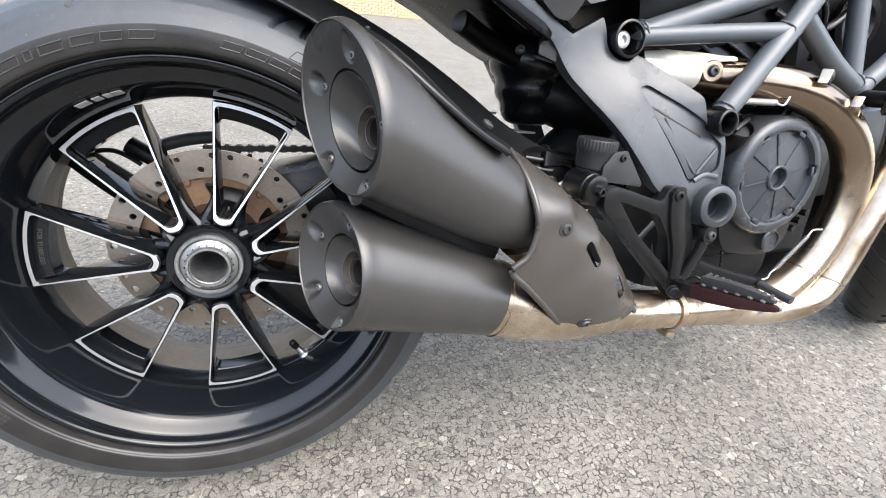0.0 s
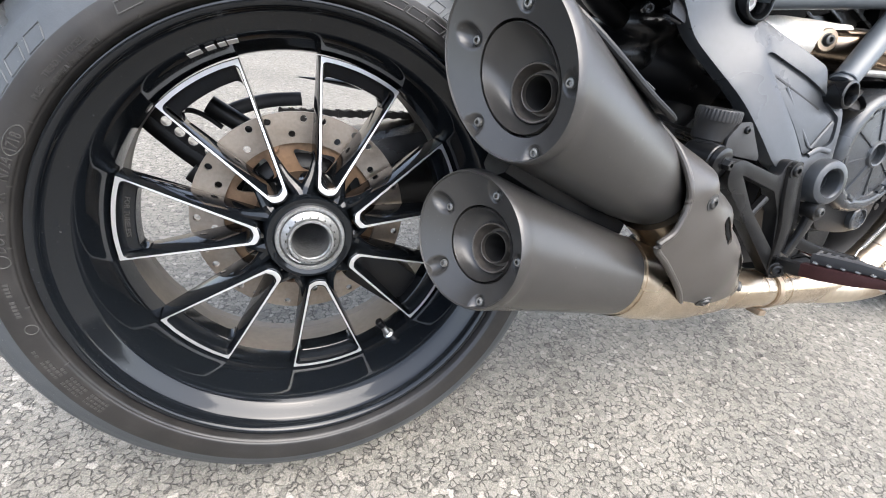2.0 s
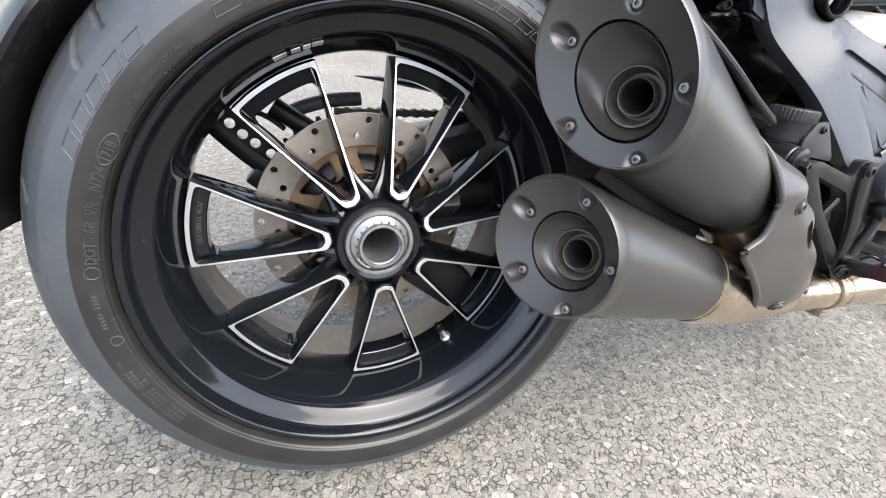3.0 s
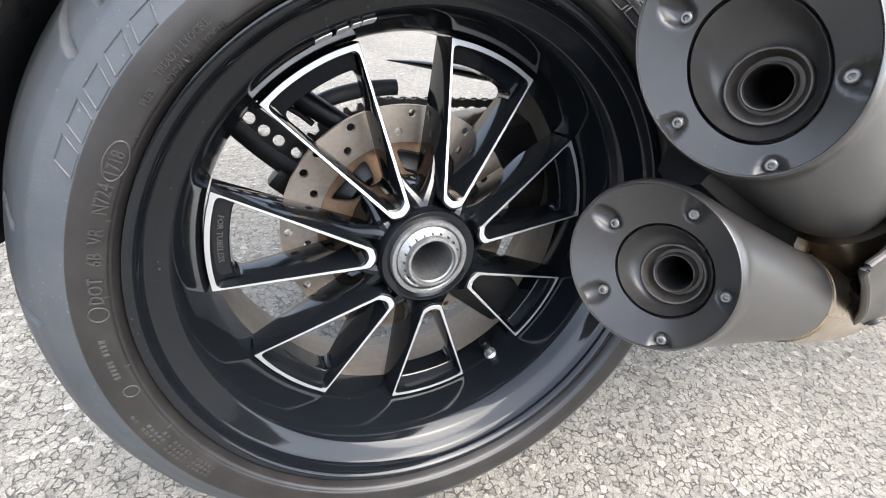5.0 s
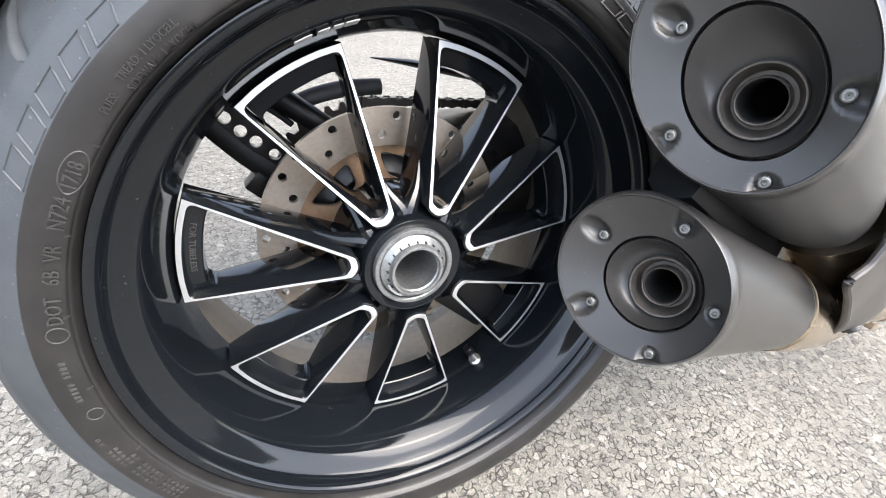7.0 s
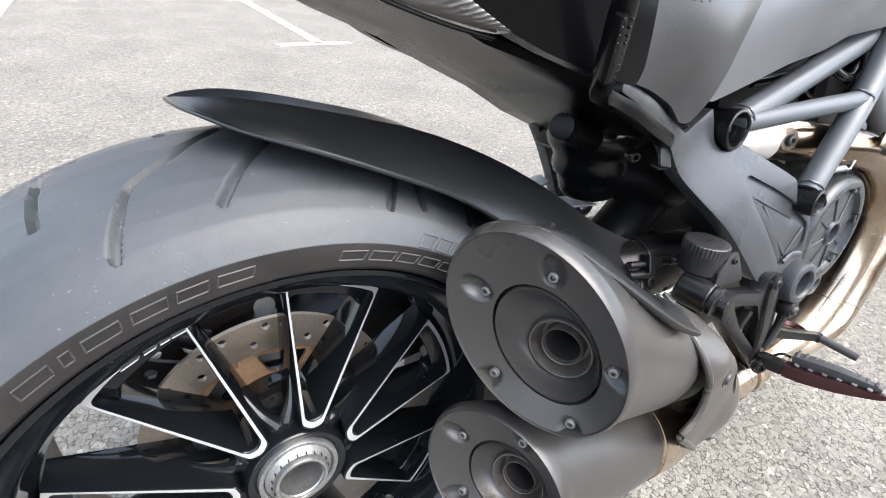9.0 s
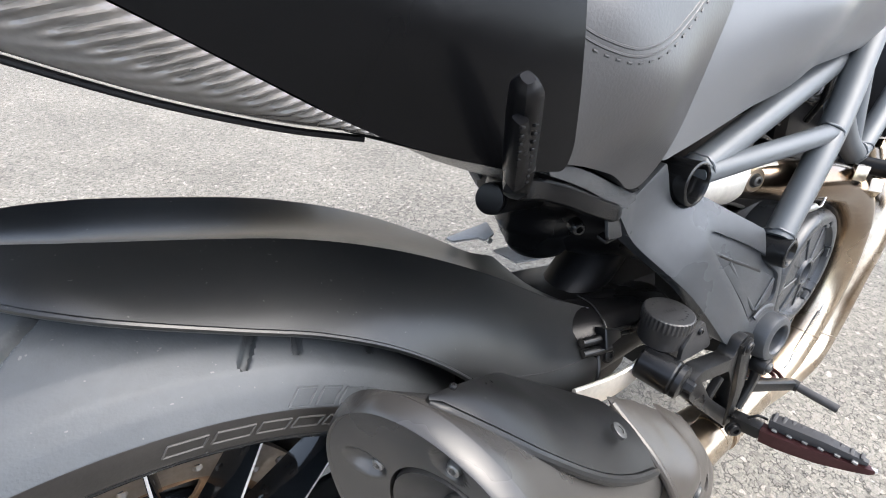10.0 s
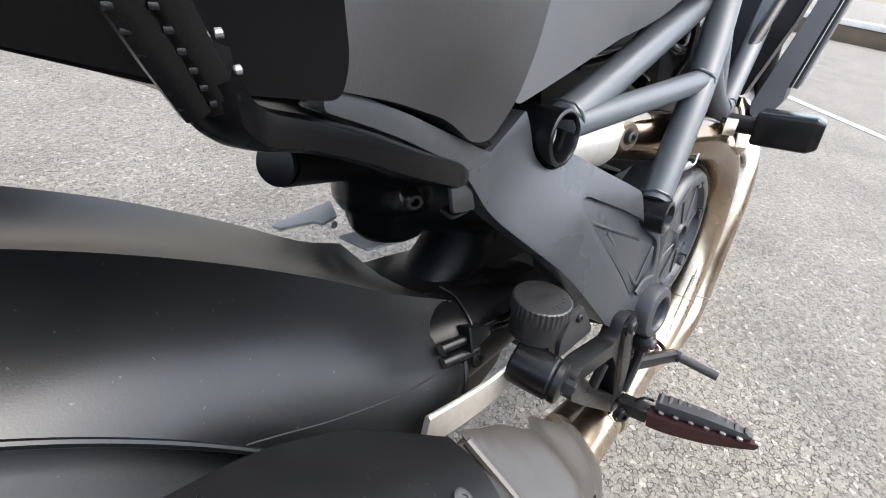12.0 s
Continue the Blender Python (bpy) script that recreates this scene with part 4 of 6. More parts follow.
main = part("exhaust_pipe", sweep([(0.47, -0.150, -0.054), (0.56, -0.145, -0.066), (0.66, -0.142, -0.074), (0.76, -0.138, -0.080), (0.84, -0.137, -0.070), (0.895, -0.137, -0.035), (0.932, -0.137, 0.020), (0.947, -0.137, 0.075), (0.945, -0.136, 0.125), (0.926, -0.136, 0.165), (0.890, -0.135, 0.200), (0.840, -0.131, 0.229), (0.785, -0.124, 0.247), (0.735, -0.106, 0.255), (0.680, -0.064, 0.260), (0.610, -0.046, 0.262), (0.56, -0.040, 0.264)], [0.0265] * 12 + [0.0268, 0.0272, 0.0285, 0.030, 0.030], 32, 8, up=(0, 1, 0)), HEADER, bike, "golden heat-tinted steel exhaust header")
front = part("front_header", sweep([(0.56, -0.120, -0.070), (0.68, -0.130, -0.080), (0.76, -0.138, -0.086), (0.84, -0.145, -0.089), (0.905, -0.150, -0.081), (0.944, -0.150, -0.058), (0.968, -0.150, -0.010), (0.986, -0.150, 0.048), (1.008, -0.150, 0.110), (1.036, -0.140, 0.180), (1.10, -0.100, 0.235)], 0.0260, 32, 8, up=(0, 1, 0)), STEEL, bike, "bright steel front exhaust header")
for at, to in (((0.655, -0.142, -0.0735), (0.665, -0.142, -0.0743)), ((0.600, -0.143, -0.069), (0.612, -0.143, -0.070)), ((0.897, -0.137, -0.033), (0.8985, -0.137, -0.031))):
    part("pipe_joint", sweep([at, to], [0.0272, 0.0272], 36, 1), STEELDARK if at[0] > 0.8 else STEEL, main)
part("pipe_joint", sweep([(0.9505, -0.150, -0.046), (0.9512, -0.150, -0.0445)], [0.0268, 0.0268], 36, 1), STEELDARK, front)
clamp = part("pipe_clamp", sweep([(0.622, -0.143, -0.0708), (0.632, -0.143, -0.0717)], [0.0290, 0.0290], 36, 1), STEELDARK, main, "brown exhaust clamp")
part("clamp_bolt", box((0.016, 0.02, 0.008), pose(0.620, -0.150, -0.104, 0, 10, 0), 0.001), STEELDARK, clamp)

# ---- lower heat cover, wrapped round the collector ----
cover_y = field([(0.3265, -0.146, 0.164), (0.331, -0.189, 0.137), (0.335, -0.210, 0.108), (0.337, -0.214, 0.083), (0.328, -0.215, 0.056), (0.312, -0.214, 0.041), (0.332, -0.213, 0.022), (0.372, -0.206, -0.016), (0.412, -0.184, -0.056), (0.425, -0.168, -0.078), (0.470, -0.164, -0.085), (0.520, -0.158, -0.078), (0.548, -0.150, -0.055), (0.522, -0.158, -0.014), (0.496, -0.158, 0.022), (0.456, -0.153, 0.070), (0.409, -0.144, 0.113), (0.365, -0.139, 0.146), (0.3725, -0.2120, 0.086), (0.432, -0.1960, -0.042), (0.4210, -0.2045, 0.0515), (0.476, -0.1945, 0.002), (0.535, -0.166, -0.0495), (0.390, -0.210, 0.030), (0.385, -0.192, 0.116), (0.435, -0.188, 0.075), (0.478, -0.182, 0.027), (0.355, -0.176, 0.136), (0.377, -0.1395, 0.1395), (0.399, -0.1420, 0.1225), (0.478, -0.1565, 0.0480), (0.434, -0.1975, 0.0580), (0.489, -0.1865, 0.0080)])
cover_edge = rounded([(0.3265, 0.1645), (0.330, 0.137), (0.336, 0.108), (0.338, 0.083), (0.330, 0.058), (0.311, 0.041), (0.334, 0.021), (0.372, -0.016), (0.410, -0.054), (0.423, -0.072), (0.470, -0.087), (0.520, -0.080), (0.550, -0.056), (0.524, -0.012), (0.498, 0.024), (0.458, 0.071), (0.410, 0.110), (0.362, 0.1430)], [0.007, 0.01, 0.01, 0.01, 0.012, 0.004, 0.01, 0.012, 0.012, 0.006, 0.015, 0.015, 0.008, 0.02, 0.02, 0.02, 0.02, 0.008], 4)


def slot(c, long, wide, turn):
    m = Matrix.Rotation(radians(turn), 2)
    return [Vector(c) + m @ v for v in rounded([(-long, -wide), (long, -wide), (long, wide), (-long, wide)], wide * 0.95, 4)]


cover = part("heat_cover", skin(cover_edge, cover_y, 0.0025, [slot((0.4200, 0.0510), 0.0185, 0.0062, -52), slot((0.4745, 0.0015), 0.0175, 0.0062, -58)], cuts=6, fine=0.009), SHIELD, bike, "matt dark heat cover with two slots over the collector", 50)
lip = [Vector((x, cover_y(x, z) + 0.001, z)) for x, z in ((0.3285, 0.160), (0.331, 0.137), (0.336, 0.108), (0.338, 0.083), (0.330, 0.058), (0.313, 0.042), (0.334, 0.021), (0.372, -0.016), (0.409, -0.053))]
part("cover_lip", sweep(lip, 0.0036, 10, 5), SHIELD, cover)
for x, z, r in ((0.3725, 0.086, 0.0065), (0.432, -0.042, 0.0065), (0.535, -0.0495, 0.006)):
    at = Vector((x, cover_y(x, z), z))
    d = Vector((cover_y(x + 0.004, z) - cover_y(x - 0.004, z), -0.008, cover_y(x, z + 0.004) - cover_y(x, z - 0.004)))
    bolt(cover, at, d, r, 0.0035, DARKBOLT, washer=r * 1.45)
# ---- blade shield over the upper silencer ----
near_edge = smooth_path([(0.154, -0.154, 0.2690), (0.178, -0.174, 0.2510), (0.203, -0.191, 0.2300), (0.233, -0.203, 0.2050), (0.265, -0.207, 0.1820), (0.299, -0.207, 0.1630)], 6)
far_edge = smooth_path([(0.156, -0.151, 0.2705), (0.190, -0.145, 0.2580), (0.222, -0.131, 0.2350), (0.252, -0.117, 0.2050), (0.283, -0.113, 0.1790), (0.322, -0.142, 0.1620)], 6)
top, under = [], []
for a, b in zip(near_edge, far_edge):
    row = []
    for j in range(15):
        u = j / 14
        p = a.lerp(b, u)
        row.append(p + Vector((0.45, -0.25, 0.85)).normalized() * ((b - a).length * 0.10 * math.sin(math.pi * u)))
    top.append(row)
    under.append([p - Vector((0.45, -0.25, 0.85)).normalized() * 0.0035 for p in row])
blade = finish("silencer_shield", *rings([r + q[::-1] for r, q in zip(top, under)]), BLADE, bike, "grey-black leaf-shaped heat shield on the upper silencer", 45)
part("shield_lip", sweep(near_edge, [0.0016] + [0.0034] * (len(near_edge) - 2) + [0.002], 10, 1), BLADE, blade, "rolled edge")
bolt(blade, (0.2850, -0.1830, 0.1890), (0.42, -0.45, 0.80), 0.0060, 0.0012, DARKBOLT)
bolt(blade, (0.172, -0.150, 0.2665), (0.3, -0.2, 0.9), 0.0020, 0.001, CASTDARK, socket=False)
# Dark bar added to keep the gap between the silencers from showing bright.
part("gap_blocker", sweep([(0.17, -0.135, 0.118), (0.24, -0.130, 0.080), (0.32, -0.130, 0.030)], 0.022, 14, 4, square=0.5), CASTDARK, bike, "dark bar added to block the bright gap between the silencers")

# ---- frame plate ----
plate_y = field([(0.539, -0.090, 0.273), (0.610, -0.130, 0.229), (0.645, -0.148, 0.175), (0.433, -0.083, 0.247), (0.477, -0.077, 0.315), (0.5234, -0.110, 0.234), (0.5434, -0.1192, 0.2125), (0.6126, -0.140, 0.179), (0.611, -0.147, 0.1316), (0.622, -0.137, 0.189), (0.570, -0.147, 0.115), (0.642, -0.153, 0.100), (0.660, -0.153, 0.070), (0.600, -0.152, 0.088), (0.500, -0.120, 0.180), (0.346, -0.091, 0.327), (0.390, -0.083, 0.305), (0.430, -0.077, 0.290)])


def on_plate(x, z, out=0.0):
    return Vector((x, plate_y(x, z) - out, z))


PLATE_N = Vector((-0.19, -1, 0.26)).normalized()
plate_outline = rounded([(0.296, 0.3525), (0.318, 0.3445), (0.346, 0.3330), (0.391, 0.3125), (0.436, 0.2920), (0.477, 0.3155), (0.4835, 0.300), (0.4850, 0.280), (0.499, 0.2665), (0.517, 0.2665), (0.527, 0.2760), (0.539, 0.272), (0.568, 0.254), (0.611, 0.229), (0.620, 0.200), (0.6445, 0.183), (0.646, 0.165), (0.650, 0.118), (0.668, 0.096), (0.655, 0.064), (0.628, 0.062), (0.600, 0.088), (0.552, 0.109), (0.500, 0.180), (0.433, 0.247), (0.412, 0.2775), (0.388, 0.2970), (0.341, 0.3215), (0.316, 0.3330), (0.294, 0.3420)], [0.003, 0.01, 0.01, 0.01, 0.003, 0.003, 0.008, 0.010, 0.008, 0.008, 0.004, 0.006, 0.01, 0.006, 0.006, 0.004, 0.01, 0.01, 0.014, 0.012, 0.012, 0.012, 0.012, 0.02, 0.014, 0.010, 0.01, 0.01, 0.01, 0.003], 4)
POCKET = rounded([(0.5235, 0.2355), (0.536, 0.2405), (0.580, 0.2195), (0.619, 0.1985), (0.6235, 0.1880), (0.640, 0.172), (0.641, 0.140), (0.618, 0.128), (0.598, 0.120), (0.556, 0.184)], [0.006, 0.006, 0.01, 0.004, 0.006, 0.004, 0.008, 0.01, 0.005, 0.02], 4)


def laid(bm, top):
    """Lays a flat plate on the casting's face, its top that far out."""
    for _ in range(3):
        far = [e for e in bm.edges if e.calc_length() > 0.016]
        if far:
            bmesh.ops.subdivide_edges(bm, edges=far, cuts=1)
            bmesh.ops.triangulate(bm, faces=[f for f in bm.faces if len(f.verts) > 4])
    high = max(v.co.z for v in bm.verts)
    for v in bm.verts:
        v.co = on_plate(v.co.x, v.co.y, v.co.z - high + top)
    return bm


def frame_plate():
    bm = plate(plate_outline, 0.020, Matrix(), [circle(0.0172, 24, (0.6375, 0.0925)), POCKET], bevel=0.003)
    return part("frame_plate", laid(bm, 0.0), CAST, bike, "grey cast aluminium rear frame plate running into the subframe", 45)


fplate = frame_plate()
part("pocket_floor", laid(plate(rounded([(0.518, 0.240), (0.540, 0.246), (0.626, 0.203), (0.645, 0.176), (0.6455, 0.135), (0.600, 0.112), (0.550, 0.184)], 0.004), 0.004, Matrix(), bevel=0), -0.0045), CAST, fplate, "recessed face of the casting")
part("pocket_step", laid(plate(rounded([(0.5330, 0.2215), (0.6150, 0.1800), (0.6390, 0.1655), (0.638, 0.140), (0.600, 0.124)], [0.004, 0.004, 0.003, 0.006, 0.004], 3), 0.004, Matrix(), bevel=0.0012), -0.0022), CAST, fplate)


def plate_strip(name, pts, wide, high, material, label=""):
    bm = sweep([on_plate(x, z, high) for x, z in pts], wide, 8, 4, flat=0.5, up=PLATE_N, square=0.3)
    return part(name, bm, material, fplate, label)


# The first, darker strip paints the shadow line along the pocket step.
plate_strip("rib", [(0.5425, 0.2135), (0.578, 0.196), (0.6125, 0.1795)], 0.0022, -0.0030, CASTDARK)
plate_strip("rib", [(0.6355, 0.1660), (0.6235, 0.1500), (0.6110, 0.1325)], 0.0026, -0.0015, CAST)
plate_strip("rib", [(0.6110, 0.1325), (0.600, 0.1420), (0.560, 0.2020)], 0.0020, -0.0018, CAST)
plate_strip("rib", [(0.606, 0.124), (0.622, 0.132), (0.640, 0.130)], 0.0035, 0.0008, CAST)


def socket(at, facing, r, long):
    m = along(Vector(at) - Vector(facing).normalized() * long, at)
    ob = part("tube_socket", lathe([(r * 1.02, -0.01), (r, long * 0.6), (r, long - 0.001), (r - 0.0015, long), (r - 0.003, long), (r - 0.0042, long - 0.002), (r - 0.0045, long - 0.03), (0.0002, long - 0.03)], m, 40), SATIN, fplate, "black tube end socket")
    return ob


s1 = socket((0.5085, -0.0955, 0.2920), (-0.03, -1, 0.02), 0.0225, 0.045)
bolt(s1, (0.5085, -0.0750, 0.2920), (-0.03, -1, 0.02), 0.0115, 0.007, MACHINED)
socket((0.6365, -0.1535, 0.1998), (0, -1, 0.02), 0.0168, 0.04)
pm = along((0.638, -0.161, 0.092), (0.538, -1.161, 0.16))
piv = part("pivot_boss", lathe([(0.030, -0.02), (0.030, 0.003), (0.028, 0.008), (0.024, 0.010), (0.0195, 0.010), (0.0178, 0.008), (0.0170, 0.006), (0.0168, -0.02)], pm, 40), CAST, fplate, "hollow swingarm pivot boss")
# The near-black floor paints shade deep in the bore.
part("pivot_bore", lathe([(0.0172, -0.020), (0.0172, -0.018), (0.0002, -0.018)], pm, 40), HOLE, piv)

# ---- trellis tubes ----
TUBES = [
    ([(0.526, -0.078, 0.297), (0.655, -0.086, 0.344), (0.930, -0.096, 0.438)], 0.0155),
    ([(0.6425, -0.134, 0.2105), (0.732, -0.126, 0.318), (0.800, -0.113, 0.400), (0.830, -0.107, 0.436)], 0.0150),
    ([(0.530, -0.086, 0.297), (0.640, -0.110, 0.309), (0.732, -0.128, 0.318)], 0.0115),
    ([(0.757, -0.117, 0.344), (0.850, -0.115, 0.290), (0.925, -0.115, 0.256)], 0.0135),
    ([(0.925, -0.115, 0.256), (1.020, -0.110, 0.330), (1.120, -0.105, 0.410)], 0.0135),
    ([(0.905, -0.080, 0.440), (0.925, -0.105, 0.256)], 0.0135),
]
first_tube = None
for pts, r in TUBES:
    ob = part("frame_tube", sweep(pts, r, 24, 6), TUBE, bike, "satin grey steel trellis frame tube")
    first_tube = first_tube or ob
def weld(at, d, r, lean=0.0):
    """An uneven bead round a tube."""
    m = along(Vector(at), Vector(at) + Vector(d))
    loop = [m @ Vector(((r + random.uniform(0, 0.0012)) * math.cos(w), (r + random.uniform(0, 0.0012)) * math.sin(w), lean * r * math.cos(2 * w) + random.uniform(-0.0012, 0.0012))) for w in (2 * math.pi * k / 26 for k in range(27))]
    return part("weld", sweep(loop, 0.0014, 6, 2, caps=False), WELD, first_tube, "rough weld bead")


weld((0.646, -0.1335, 0.2150), (0.09, 0.008, 0.108), 0.0150)
weld((0.533, -0.0805, 0.3020), (0.131, -0.01, 0.047), 0.0155)
weld((0.722, -0.1265, 0.3170), (0.20, -0.04, 0.02), 0.0118, 0.5)
weld((0.912, -0.1150, 0.2640), (0.135, 0, -0.069), 0.0135, 0.3)
weld((0.938, -0.1135, 0.2665), (0.1, 0, 0.07), 0.0135, 0.3)
weld((0.924, -0.1030, 0.2720), (-0.02, 0.025, 0.184), 0.0135, 0.2)

# ---- footrest bracket ----
HY = -0.151
ring = rounded([(0.460, 0.114), (0.478, 0.119), (0.552, 0.098), (0.560, 0.119), (0.580, 0.119), (0.598, 0.098), (0.622, 0.040), (0.634, -0.020), (0.632, -0.042), (0.614, -0.052), (0.596, -0.034), (0.500, 0.054), (0.462, 0.090)], 0.008, 4)
gap = rounded([(0.484, 0.101), (0.552, 0.080), (0.574, 0.050), (0.592, -0.004), (0.520, 0.058)], 0.004, 3)
hanger = part("footrest_bracket", plate([(x, z) for x, z in ring], 0.018, pose(0, HY + 0.012, 0, 90), [[(p.x, p.y) for p in gap]], bevel=0.003), CASTDARK, bike, "dark cast footrest and silencer bracket", 40)
part("strut", sweep([(0.548, HY, 0.070), (0.530, HY, 0.050)], 0.005, 10, 1, square=0.6), CASTDARK, hanger)
part("bracket_leg", sweep([(0.573, HY - 0.004, 0.114), (0.582, HY - 0.006, 0.070), (0.596, HY - 0.006, 0.030), (0.606, HY - 0.004, -0.030)], [0.0135, 0.0125, 0.0115, 0.011], 14, 6, flat=0.5, up=(0, 1, 0), square=0.5), CASTDARK, hanger)
bolt(hanger, (0.5727, HY - 0.010, 0.1070), (0, -1, 0), 0.0075, 0.004, CASTDARK, washer=0.011)
part("link", sweep([(0.6325, HY - 0.012, 0.054), (0.628, HY - 0.012, 0.028), (0.614, HY - 0.010, -0.008)], [0.009, 0.007, 0.007], 12, 4, flat=0.7, up=(0, 1, 0), square=0.4), CASTDARK, hanger)
part("link_eye", lathe([(0.0115, -0.009), (0.0125, -0.006), (0.0125, 0.006), (0.0115, 0.009), (0.0002, 0.009)], along((0.6325, HY - 0.012, 0.054), (0.6325, HY - 1, 0.054)), 24), CASTDARK, hanger)
bolt(hanger, (0.6325, HY - 0.021, 0.054), (0, -1, 0), 0.0065, 0.004, DARKBOLT)

# silencer mount: rubber bush and bolt
mm = along((0.4465, -0.1125, 0.1172), (0.4535, -0.1615, 0.1124))
bush = part("silencer_mount", lathe([(0.0002, -0.004), (0.0175, -0.004), (0.0190, -0.002), (0.0193, 0.012), (0.0190, 0.030), (0.0178, 0.0315), (0.0178, 0.033), (0.0185, 0.034), (0.0180, 0.039), (0.0150, 0.0405), (0.0110, 0.041), (0.0002, 0.041)], mm, 40), SATIN, hanger, "black rubber silencer mount")
part("bolt", lathe([(0.0088, -0.002), (0.0088, 0.0015), (0.0068, 0.002), (0.0064, 0.009), (0.0055, 0.010), (0.0030, 0.010), (0.0028, 0.006), (0.0002, 0.006)], mm @ pose(0, 0, 0.040), 6), CASTDARK, bush)
part("mount_strap", sweep([(0.452, -0.112, 0.116), (0.424, -0.105, 0.099), (0.384, -0.105, 0.106), (0.338, -0.106, 0.120)], 0.014, 12, 4, flat=0.18, up=(0, 1, 0), square=0.7), STRAP, hanger, "bare steel hanger strap")

# ---- footrest ----
peg = part("footrest", sweep([(0.6010, -0.1950, -0.0140), (0.6035, -0.2150, -0.0115), (0.6090, -0.2480, -0.0055), (0.6165, -0.2840, 0.0020), (0.6185, -0.2920, 0.0040)], [0.0092, 0.0095, 0.0085, 0.0045, 0.0022], 12, 5, flat=0.95, square=0.8), REDMETAL, bike, "dark red anodised folding footrest with a rubber pad")
pad = part("footrest_pad", sweep([(0.6095, -0.1980, 0.0020), (0.6115, -0.2180, 0.0050), (0.6145, -0.2470, 0.0085), (0.6175, -0.2760, 0.0100), (0.6185, -0.2850, 0.0095)], [0.0085, 0.0090, 0.0080, 0.0050, 0.0030], 12, 5, flat=0.75, square=0.7), PEGRUBBER, peg, "ribbed black rubber footrest pad")
for i in range(10):
    t = i / 9
    p = Vector((0.6100, -0.2010, 0.0090)).lerp(Vector((0.6180, -0.2790, 0.0140)), t)
    part("rib", box((0.0150 - 0.007 * t, 0.0036, 0.0036), Matrix.Translation(p) @ pose(0, 0, 0, 6, -14, 8), 0.0009), PEGRUBBER, pad)
for i in range(6):
    t = i / 5
    p = Vector((0.6010, -0.2060, -0.0015)).lerp(Vector((0.6115, -0.2760, 0.0075)), t)
    part("stud", box((0.0050, 0.0056, 0.0030), Matrix.Translation(p) @ pose(0, 0, 0, 8, 0, 10), 0.0012), NUT, peg)
joint = part("footrest_joint", box((0.019, 0.034, 0.018), pose(0.606, -0.178, -0.0190, -4, 0, 6), 0.005), CASTDARK, peg)
part("joint_spring", sweep([(0.602, -0.178, -0.006), (0.606, -0.186, 0.002), (0.612, -0.194, -0.001)], 0.0018, 8, 4), CASTDARK, joint)
bolt(joint, (0.5945, -0.170, -0.0270), (-0.55, -0.8, 0.1), 0.0085, 0.005, CASTDARK, washer=0.0105)
part("footrest_screw", lathe([(0.0035, 0), (0.0035, 0.007), (0.0002, 0.007)], along((0.6175, -0.272, -0.003), (0.6175, -0.273, -0.02)), 10), ZINC, peg)
part("peg_end", sweep([(0.6180, -0.2850, 0.0030), (0.6195, -0.2940, 0.0050)], [0.0030, 0.0022], 10, 1), MACHINED, peg)

# ---- brake pedal ----
pedal = part("brake_pedal", sweep([(0.645, -0.150, 0.004), (0.670, -0.160, -0.004), (0.700, -0.172, -0.011), (0.729, -0.184, -0.0175)], [0.0078, 0.0070, 0.0065, 0.0065], 12, 5, flat=1.1, square=0.5), CASTDARK, bike, "black brake pedal")
tip = part("pedal_tip", sweep([(0.7275, -0.180, -0.0170), (0.7290, -0.190, -0.0180), (0.7300, -0.2120, -0.0205), (0.7310, -0.2360, -0.0230)], [0.0062, 0.0056, 0.0060, 0.0058], 14, 4), PEGRUBBER, pedal)
part("pedal_collar", sweep([(0.7285, -0.183, -0.0175), (0.7292, -0.1905, -0.0181)], [0.0082, 0.0080], 16, 1), CASTDARK, pedal)

for r in (0.0, 1.0):
    part("pivot_ring", sweep([(0.722 + (0.032 - 0.012 * r) * math.cos(w) , -0.150 + (0.022 - 0.009 * r) * math.sin(w), -0.022 - 0.15 * (0.032 * math.cos(w)) + 0.002 * r) for w in (2 * math.pi * k / 24 for k in range(25))], 0.0030, 8, 1, caps=False), REDMETAL, pedal, "reddish metal pivot ring")

# ---- brake fluid reservoir ----
rc, ru = Vector((0.4705, -0.1139, 0.1684)), Vector((0.03, -0.08, 1)).normalized()
rm = along(rc, rc + ru)
res = part("fluid_reservoir", lathe([(0.0002, -0.035), (0.020, -0.035), (0.0225, -0.032), (0.0232, -0.014), (0.0238, -0.012), (0.0238, -0.009)], rm, 48), RESERVOIR, bike, "black brake fluid reservoir with a ribbed cap")
loops = []
for z, r0, r1 in ((-0.010, 0.0250, 0.0250), (-0.009, 0.0256, 0.0250), (0.000, 0.0256, 0.0247), (0.0025, 0.0250, 0.0244), (0.0035, 0.0236, 0.0234), (0.0037, 0.0120, 0.0120), (0.0037, 0.0005, 0.0005)):
    loops.append([rm @ Vector(((r0 if j % 4 < 2 else r1) * math.cos(2 * math.pi * j / 144), (r0 if j % 4 < 2 else r1) * math.sin(2 * math.pi * j / 144), z)) for j in range(144)])
finish("reservoir_cap", *rings(loops), RESERVOIR, res, "ribbed black cap", 30)
marks = bmesh.new()
for k in range(22):
    w = 2 * math.pi * k / 22
    joined(marks, box((0.0007, 0.0026 if k % 3 else 0.0034, 0.0006), rm @ Matrix.Rotation(w, 4, "Z") @ pose(0.0, 0.0165, 0.0038), 0))
for k in range(5):
    joined(marks, box((0.0045, 0.0007, 0.0006), rm @ pose(-0.006 + 0.003 * k, 0.004 - 0.002 * k, 0.0038, 0, 0, 35), 0))
part("cap_mark", marks, RESERVOIR, res, "raised cap marking")
